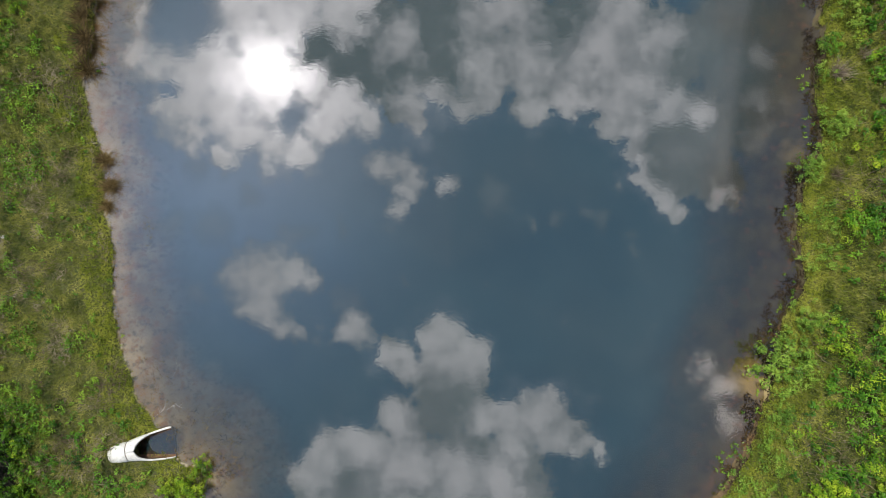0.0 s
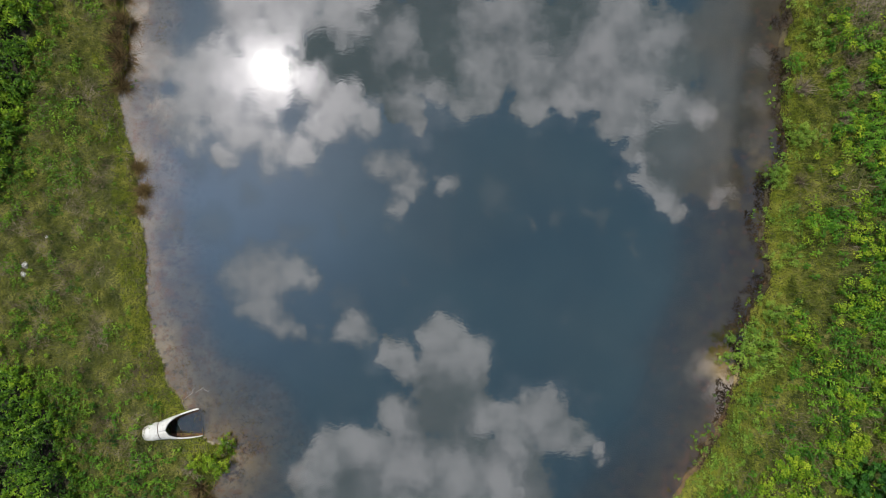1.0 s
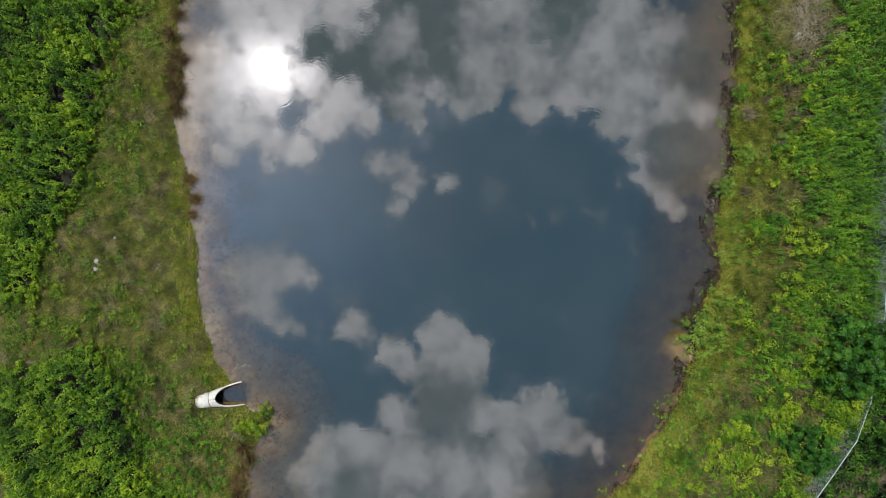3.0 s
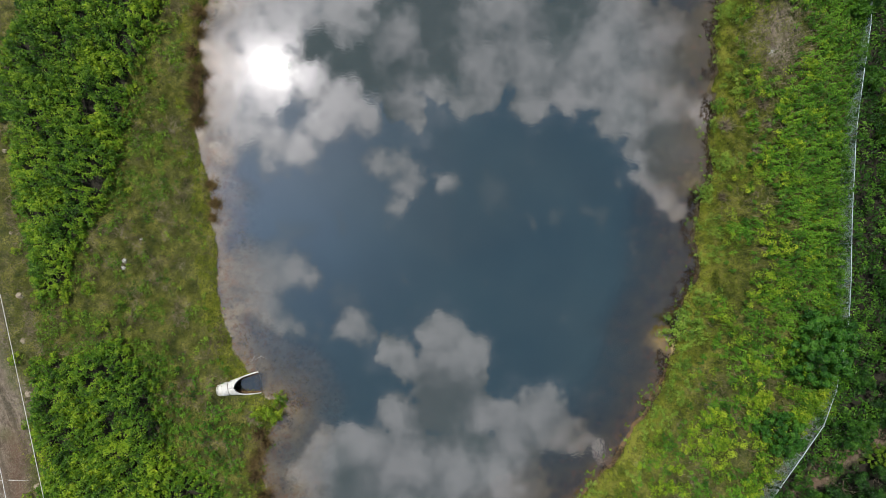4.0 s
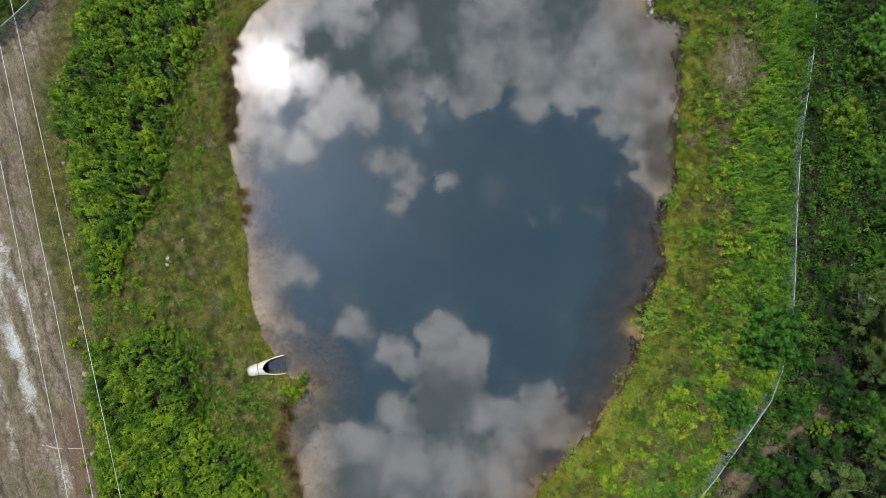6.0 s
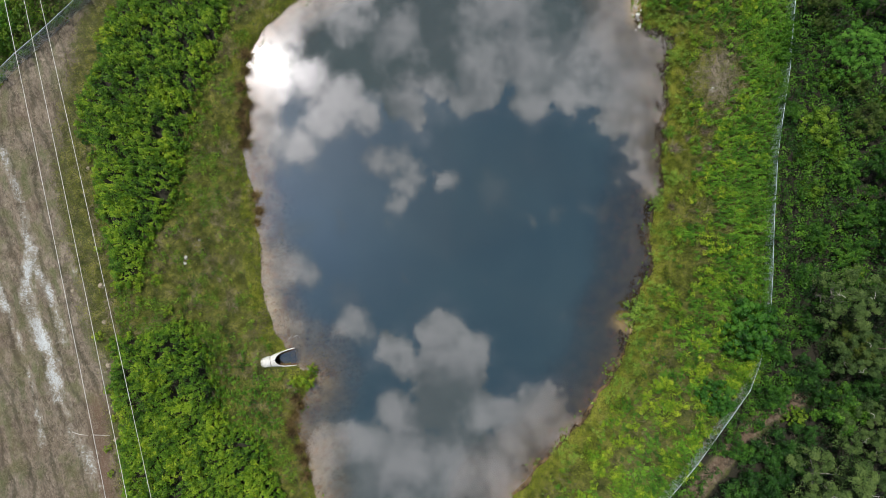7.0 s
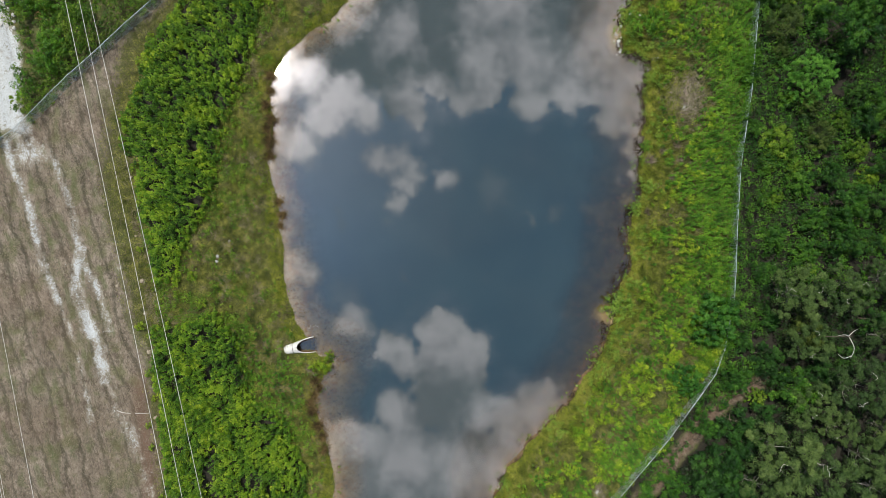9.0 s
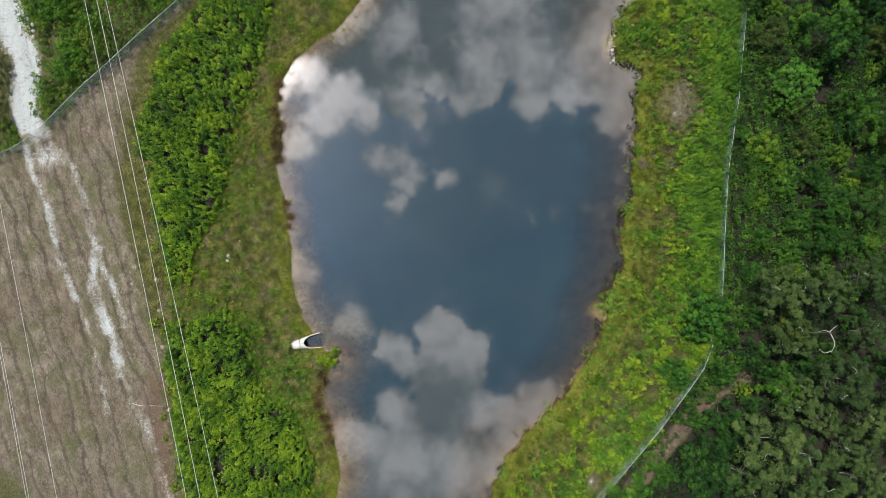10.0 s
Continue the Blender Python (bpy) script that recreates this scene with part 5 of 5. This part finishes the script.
def plant_bushes():
    willow = stand(bush("willow_bush", "pale green willow bush leaning over the water", 1.8, 1.75, 28, 44, 0.16, WILLOW), 19.5, -5.55, 0, 1.1)
    again(willow, 21.0, -3.0, 100, 0.5)
    again(willow, 21.6, 6.0, 30, 0.55)
    again(willow, 23.2, 8.6, 80, 0.5)
    again(willow, 19.6, -8.6, 200, 0.45)
    pipe_bush = stand(bush("pipe_side_bush", "bright green bush growing beside the concrete outfall", 0.9, 0.85, 16, 44, 0.12, YELLOW), -15.4, -13.0, 0, 1.15)
    again(pipe_bush, -16.7, -13.0, 60, 0.85)
    again(pipe_bush, -14.9, -11.8, 10, 0.75)
    point = stand(bush("shore_bush", "mid-green bush on the stony point", 1.7, 1.6, 24, 40, 0.16, SCRUB), 22.2, 27.6)
    again(point, 24.0, 28.3, 40, 1.05)
    again(point, 21.4, 29.0, 140, 0.6)
    again(point, 23.0, 13.5, 90, 0.5)
    yellow = stand(bush("yellow_bush", "bright yellow-green leafy bush on the bank", 0.9, 0.85, 11, 30, 0.17, YELLOW, "yellow-green bushes"), 25.4, -12.5)
    placed = 0
    while placed < 90:
        x, y = rng.uniform(4, 35), rng.uniform(-32, 34)
        d = float(from_shore(np.array([x]), np.array([y]))[0])
        e = float(east_of_fence(np.array([x]), np.array([y]))[0])
        if d > 4 and e < -0.6 and float(bare_patch(x, y)) < 0.25 and float(lumps(np.array([x]), np.array([y]), 4.0, 66)[0]) > 0.42:
            again(yellow, x, y, rng.uniform(0, 360), rng.uniform(0.5, 1.15))
            placed += 1
    placed = 0
    while placed < 46:
        x, y = rng.uniform(-39, -20), rng.uniform(-31, 33)
        if -1.8 < float(in_thicket(np.array([x]), np.array([y]))[0]) < 1.0 and float(from_shore(np.array([x]), np.array([y]))[0]) > 2:
            again(yellow, x, y, rng.uniform(0, 360), rng.uniform(0.35, 0.8))
            placed += 1
    placed = 0
    while placed < 40:
        x, y = rng.uniform(-39, -18), rng.uniform(-31, 33)
        if float(in_thicket(np.array([x]), np.array([y]))[0]) > 1.0:
            again(yellow, x, y, rng.uniform(0, 360), rng.uniform(1.25, 1.7))
            placed += 1
    placed = 0
    while placed < 26:
        x, y = rng.uniform(-56, -30), rng.uniform(14, 36)
        if float(beyond_west_fence(np.array([x]), np.array([y]))[0]) > 2.2 and float(from_line(np.array([x]), np.array([y]), rounded(WHITE_ROAD, 4, False))[0]) > 3:
            again(point, x, y, rng.uniform(0, 360), rng.uniform(0.7, 1.5))
            placed += 1


def rush_tuft(blades_n=280, high=0.78):
    a = rng.random(blades_n) * 2 * math.pi
    s = rng.random(blades_n) ** 0.5 * 0.16
    v, f, _ = blades(np.stack([np.cos(a) * s, np.sin(a) * s, np.full(blades_n, -0.05)], 1), high, 0.042, 1.0)
    return v, f, rng.random(blades_n)


def plant_tufts():
    first = thing("rush_tuft", rush_tuft(), RUSHES)
    tagged(first, "brown tufted rush clump at the waterline", "rushes", "waterside rush tufts")
    stand(first, -22.4, 16.6, 0, 1.35)
    for x, y, s in ((-22.5, 14.2, 1.3), (-22.6, 13.5, 0.9), (-22.55, 12.3, 1.25), (-21.3, 6.6, 0.95), (-20.9, 5.0, 1.0), (-21.1, 3.8, 0.8), (-22.9, 18.4, 1.2), (-22.6, 20.2, 1.1), (-22.4, 22.0, 1.2), (-22.7, 15.4, 1.1), (-16.9, -18.4, 1.15), (-16.8, -16.6, 1.05), (-17.1, -17.5, 1.0), (-16.2, -20.2, 1.2), (-15.7, -21.6, 1.05), (-15.5, -23.0, 1.1), (-16.6, -14.8, 1.1), (-16.2, -15.7, 0.95)):
        again(first, x, y, rng.uniform(0, 360), s)
    pale = thing("grass_tussock", rush_tuft(190, 0.8), DRY)
    tagged(pale, "straw-coloured dry grass tussock on the bank", "grass tussock", "dry tussocks")
    stand(pale, 23.4, 11.8, 0, 1.1)
    for x, y, s in ((23.1, 5.6, 0.7), (26.6, 13.6, 0.9), (26.9, 11.9, 0.8), (26.0, 9.8, 0.8), (-17.2, -13.3, 0.9), (24.9, 12.9, 0.7)):
        again(pale, x, y, rng.uniform(0, 360), s)


plant_trees()
plant_bushes()
plant_tufts()

# ---- concrete outfall ----


def outfall():
    """A round concrete pipe whose last length flares open towards the water."""
    root = new("outfall_pipe")
    tagged(root, "pale concrete outfall pipe with flared open mouth", "drain pipe")

    def loft(rings, flip=False, closed=True):
        bm = bmesh.new()
        rows = [[bm.verts.new(p) for p in r] for r in rings]
        for a, b in zip(rows[:-1], rows[1:]):
            m = len(a)
            for i in range(m if closed else m - 1):
                q = (a[i], a[(i + 1) % m], b[(i + 1) % m], b[i])
                bm.faces.new(q[::-1] if flip else q)
        bmesh.ops.recalc_face_normals(bm, faces=bm.faces)
        for f in bm.faces:
            f.smooth = True
        return bm

    def ring(x, r, n=28, z=0.0):
        return [(x, r * math.sin(2 * math.pi * k / n), z + r * math.cos(2 * math.pi * k / n)) for k in range(n)]

    part("barrel", loft([ring(-1.0, 0.5), ring(-1.0, 0.62), ring(-0.02, 0.625), ring(0.0, 0.61), ring(0.0, 0.56), ring(-0.04, 0.52), ring(-1.0, 0.5)]), CONCRETE, root)
    part("joint", loft([ring(0.0, 0.5), ring(0.0, 0.6), ring(0.05, 0.6), ring(0.05, 0.5), ring(0.0, 0.5)]), RUST, root, "dark pipe joint")
    length, steps, m = 2.5, 22, 26

    def section(s, grow):
        """An open trough at s along the flare: a full ring at first, then ever wider and lower."""
        wide = 0.51 + 0.42 * s + grow
        tall = 0.51 + grow
        gone = 0.0 if s < 0.2 else 0.5 * min(1.0, ((s - 0.2) / 0.4)) ** 0.5 + 0.12 * max(0.0, (s - 0.6) / 0.4)
        half = math.pi * (1 - max(gone, 0.0005))
        return [(0.05 + s * length, wide * math.sin(-half + 2 * half * k / m), -tall * math.cos(-half + 2 * half * k / m)) for k in range(m + 1)]

    grid = [k / steps for k in range(steps + 1)]
    inner, outer = [section(s, 0.0) for s in grid], [section(s, 0.115) for s in grid]
    wall = [list(o) + list(i)[::-1] for o, i in zip(outer, inner)]
    bm = loft(wall, closed=True)
    bm.verts.ensure_lookup_table()
    n = 2 * (m + 1)
    last = bm.verts[-n:]
    for k in range(m):
        bm.faces.new((last[k], last[k + 1], last[n - 2 - k], last[n - 1 - k]))
    bmesh.ops.recalc_face_normals(bm, faces=bm.faces)
    mouth = part("flared_mouth", bm, CONCRETE, root)
    lining = [[(x, y * 0.985, z * 0.985 + 0.004) for x, y, z in r] for r in inner]
    part("stained_lining", loft(lining, closed=False), RUST, mouth, "rust-brown stained inner lining")
    root.matrix_basis = pose(-19.25, -10.97, 0.36, 0, 2.0, 10.0)


outfall()

# ---- fences ----


def fence(name, label, line, spacing=3.05, high=1.85):
    root = tagged(new(name), label, "fence")
    p = np.array(line, float)
    seg = np.linalg.norm(np.diff(p, axis=0), axis=1)
    run = np.concatenate([[0], np.cumsum(seg)])
    count = int(run[-1] // spacing)
    s = np.arange(count + 1) * spacing
    x, y = np.interp(s, run, p[:, 0]), np.interp(s, run, p[:, 1])
    z = height(x, y)
    post_mesh = None
    for k in range(count + 1):
        if post_mesh is None:
            v, f = tube([(0, 0, -0.3), (0, 0, high * 0.5), (0, 0, high + 0.05)], (0.038,), 8)
            cap_mesh = raw_mesh("cap", *tube([(0, 0, high + 0.04), (0, 0, high + 0.07), (0, 0, high + 0.095), (0, 0, high + 0.11)], (0.046, 0.046, 0.034, 0.004), 8), True)
            cap_mesh.materials.append(STEEL)
            post_mesh = raw_mesh("post", v, f, True)
            post_mesh.materials.append(STEEL)
        post = new("post", post_mesh)
        post.parent = root
        post.location = (x[k], y[k], z[k])
        new("cap", cap_mesh).parent = post
        if k < count:
            # one bay: a top rail and its netting
            a, b = np.array([x[k], y[k], z[k] + high]), np.array([x[k + 1], y[k + 1], z[k + 1] + high])
            thing("top_rail", tube([a, a * 0.5 + b * 0.5 - np.array([0, 0, 0.01]), b], (0.028,), 7), STEEL, root, True)
            w = np.linalg.norm(b - a)
            me = raw_mesh("netting", np.array([a - [0, 0, high - 0.04], b - [0, 0, high - 0.04], b - [0, 0, 0.02], a - [0, 0, 0.02]]), np.array([[0, 1, 2, 3]]))
            uv = me.uv_layers.new(name="UVMap")
            uv.data.foreach_set("uv", np.array([0, 0, w, 0, w, high, 0, high], np.float32))
            me.materials.append(NETTING)
            new("netting", me).parent = root
    return root


fence("chain_link_fence", "galvanised chain-link fence at the woodland edge", FENCE_EAST)
fence("chain_link_fence", "galvanised chain-link fence crossing the white track", FENCE_WEST)

# ---- overhead cables ----


def cable(a, b, sag, radius, label):
    s = np.linspace(0, 1, 41)
    p = np.array(a)[None] * (1 - s[:, None]) + np.array(b)[None] * s[:, None]
    p[:, 2] -= 4 * sag * s * (1 - s)
    ob = thing("power_cable", tube(p, (radius,), 6), WIRE, None, True)
    return tagged(ob, label, "cable", "overhead power cables")


def utility_pole(x, y, hooks):
    """A wooden pole with an arm and an insulator under each cable's end."""
    root = tagged(new("utility_pole"), "weathered wooden utility pole carrying the cables", "utility pole", "utility poles")
    z0 = float(height(np.array([x]), np.array([y]))[0])
    top = max(z for _, z in hooks) + 0.8
    thing("shaft", tube([(x, y, z0 - 1), (x, y, (z0 + top) / 2), (x, y, top), (x, y, top + 0.05)], (0.2, 0.17, 0.13, 0.02), 10), BARK, root, True)
    for hx, hz in hooks:
        far = hx + math.copysign(0.25, hx - x)
        arm = thing("crossarm", tube([(x - math.copysign(0.2, hx - x), y, hz - 0.34), (hx, y, hz - 0.34), (far, y, hz - 0.34)], (0.06, 0.06, 0.05), 6), BARK, root, True)
        thing("insulator", tube([(hx, y, hz - 0.3), (hx, y, hz - 0.2), (hx, y, hz - 0.1), (hx, y, hz + 0.01)], (0.05, 0.08, 0.05, 0.03), 8), STONE, arm, True)


LINE_SOUTH, LINE_NORTH = [(-16.6, 17.6), (-16.4, 15.0), (-14.5, 13.5)], [(-45.3, 20.4), (-45.6, 17.7), (-47.3, 13.8)]
for (xa, za), (xb, zb) in zip(LINE_SOUTH, LINE_NORTH):
    cable((xa, -68, za), (xb, 68, zb), 1.2, 0.021, "pale aluminium overhead power cable")
utility_pole(-15.6, -68, LINE_SOUTH)
utility_pole(-46.5, 68, LINE_NORTH)
for x0, x1, z0 in ((-32.9, -65.0, 9.3), (-36.8, -68.2, 9.0), (-36.4, -67.7, 9.2)):
    cable((x0, -80, z0), (x1, 68, z0), 0.8, 0.018, "pale aluminium overhead power cable")
utility_pole(-34.8, -80, [(-32.9, 9.3), (-36.8, 9.0), (-36.4, 9.2)])
utility_pole(-66.3, 68, [(-65.0, 9.3), (-68.2, 9.0), (-67.7, 9.2)])

# ---- stones, sticks and floating weed ----


def stone(name, label, r, mat=STONE, group=""):
    bm = bmesh.new()
    bmesh.ops.create_icosphere(bm, subdivisions=2, radius=r)
    for v in bm.verts:
        k = noise.noise(v.co * (1.7 / r)) * 0.35 + noise.noise(v.co * (4 / r) + Vector((3, 1, 7))) * 0.12
        v.co *= 1 + k
        v.co.z *= 0.6
    me = bpy.data.meshes.new(name)
    bm.to_mesh(me)
    bm.free()
    me.materials.append(mat)
    return tagged(new(name, me), label, "stone", group)


def set_stones():
    first = stand(stone("stone", "pale rounded stone on the muddy point", 0.28, STONE, "stones on the point"), 19.9, 26.4)
    for k in range(16):
        x, y = 19.75 + rng.normal() * 0.25, 24.9 + k * 0.22 + rng.normal() * 0.1
        again(first, x, y, rng.uniform(0, 360), rng.uniform(0.3, 0.75))
    for x, y, s in ((21.2, 29.6, 0.75), (21.6, 29.9, 0.6), (22.3, 29.4, 0.6)):
        again(first, x, y, rng.uniform(0, 360), s)
    pale = stand(stone("boulder", "whitish weathered boulder lying in the turf", 0.24, STONE), -28.4, 0.0)
    again(pale, -28.5, -0.6, 50, 0.8)
    again(pale, -27.0, 1.9, 120, 0.6)
    lump = stand(stone("sand_lump", "small pale lump of sandy soil in the field", 0.3, SANDY, "sandy lumps in the field"), -37.3, -3.0)
    for x, y in ((-36.9, -6.9), (-38.9, 9.5), (-38.2, 2.4), (-36.3, -11.4), (-40.3, -3.6), (-39.0, 16.3), (-35.4, -19.2), (-37.3, -20.6)):
        again(lump, x, y, rng.uniform(0, 360), rng.uniform(0.5, 1.0))
    rubble = stand(stone("rubble_stone", "white stone in the rubble edging the sandy track", 0.3, STONE, "rubble beside the white track"), -54.3, 29.4)
    for k in range(26):
        again(rubble, -54.4 + rng.normal() * 0.7 + 0.02 * k, 27.6 + 0.14 * k + rng.normal() * 0.3, rng.uniform(0, 360), rng.uniform(0.4, 1.0))
    tagged(stand(stone("plastic_sheet", "crumpled dark blue plastic sheet beside white rubble", 0.62, TARP), -53.9, 30.7), "crumpled dark blue plastic sheet beside white rubble", "plastic sheet")
    tagged(stand(stone("sand_heap", "small heap of orange sand among roadside scrub", 0.55, RED_SAND), -50.4, 29.0), "small heap of orange sand among roadside scrub", "sand heap")


def branch(name, label, points, r, mat, twigs=4):
    """A dead branch with side twigs."""
    root = tagged(new(name), label, "branch")
    p = rounded(points, 5, False)
    thing("stem", tube(p, (r, r * 0.8, r * 0.3), 6), mat, root, True)
    for k in range(twigs):
        a = p[int(len(p) * (0.3 + 0.6 * k / max(twigs, 1)))]
        e = a + rng.normal(size=3) * np.array([1, 1, 0.3]) * r * 14
        thing("twig", tube([a, (a + e) / 2 + rng.normal(size=3) * r, e], (r * 0.5, r * 0.15), 4), mat, root, True)
    return root


def lay_branches():
    branch("fallen_branch", "bleached dead branch lying in the shallows", [(-17.2, -8.6, 0.0), (-16.7, -8.3, 0.06), (-16.3, -8.5, 0.02)], 0.013, PALE_BARK, 9)
    branch("fallen_branch", "bleached twiggy branch near the outfall", [(-17.9, -9.0, 0.02), (-17.4, -8.6, 0.08), (-17.2, -8.2, 0.04)], 0.011, PALE_BARK, 9)
    branch("fallen_branch", "grey twiggy branch half sunk off the west shore", [(-16.9, -6.6, 0.0), (-16.6, -6.1, 0.05), (-16.7, -5.6, 0.0)], 0.011, GREY_BARK, 9)
    z = float(height(np.array([-38.0]), np.array([-18.6]))[0])
    branch("fallen_pole", "pale broken pole lying across the field", [(-40.0, -18.4, z + 0.1), (-39.2, -18.65, z + 0.12), (-38.3, -18.75, z + 0.1)], 0.05, PALE_BARK, 0)
    branch("fallen_pole", "pale thin pole end beside the brown strip", [(-37.8, -18.7, z + 0.1), (-37.0, -18.72, z + 0.12), (-36.0, -18.75, z + 0.1)], 0.04, PALE_BARK, 0)


def dead_limbs():
    """Bleached bare wood that shows over the crowns."""
    root = tagged(new("dead_snag"), "bleached bare snag standing among grey-green trees", "dead tree")
    z = float(height(np.array([41.0]), np.array([-9.3]))[0])
    thing("trunk", tube(rounded([(40.8, -8.7, z - 0.2), (40.9, -8.6, z + 4), (41.4, -8.1, z + 8.3)], 5, False), (0.1, 0.06, 0.045), 8), BARK, root, True)
    for a, m, e in (((41.8, -9.0, 8.9), (42.1, -10.2, 9.3), (41.5, -11.2, 9.6)), ((41.8, -9.0, 8.9), (42.1, -8.5, 9.2), (42.4, -8.2, 9.4)), ((41.8, -9.0, 8.9), (41.0, -8.8, 9.4), (40.2, -8.9, 9.6)), ((41.6, -11.0, 9.5), (40.8, -11.2, 9.6), (40.2, -10.8, 9.7))):
        thing("limb", tube(rounded([np.array(q) + [-0.4, 0.9, 0] for q in (a, m, e)], 5, False), (0.05, 0.03, 0.012), 6), PALE_BARK, root, True)


def float_weed():
    n = 80
    a, s = rng.random(n) * 2 * math.pi, rng.random(n) ** 0.5
    base = np.stack([np.cos(a) * s * 0.55, np.sin(a) * s * 0.4, rng.random(n) * 0.02 + 0.004], 1)
    way = np.stack([rng.normal(size=n), rng.normal(size=n), rng.random(n) * 0.08], 1)
    first = thing("floating_weed", leaves(base, way, 0.14, 0.04), RUSHES)
    tagged(first, "brown ragged mat of floating weed", "water weed", "floating weed mats")
    first.location = (11.6, 1.4, -0.05)
    for x, y, s in ((12.5, 0.7, 1.0), (12.2, 0.2, 0.6), (12.0, -4.5, 1.0), (11.0, -5.6, 0.5), (15.8, 16.1, 1.1), (15.5, 12.2, 0.6), (13.9, 8.4, 0.5)):
        copy_thing(first, pose(x, y, -0.05, 0, 0, rng.uniform(0, 360)) @ Matrix.Scale(s * 0.8, 4))


set_stones()
lay_branches()
dead_limbs()
float_weed()
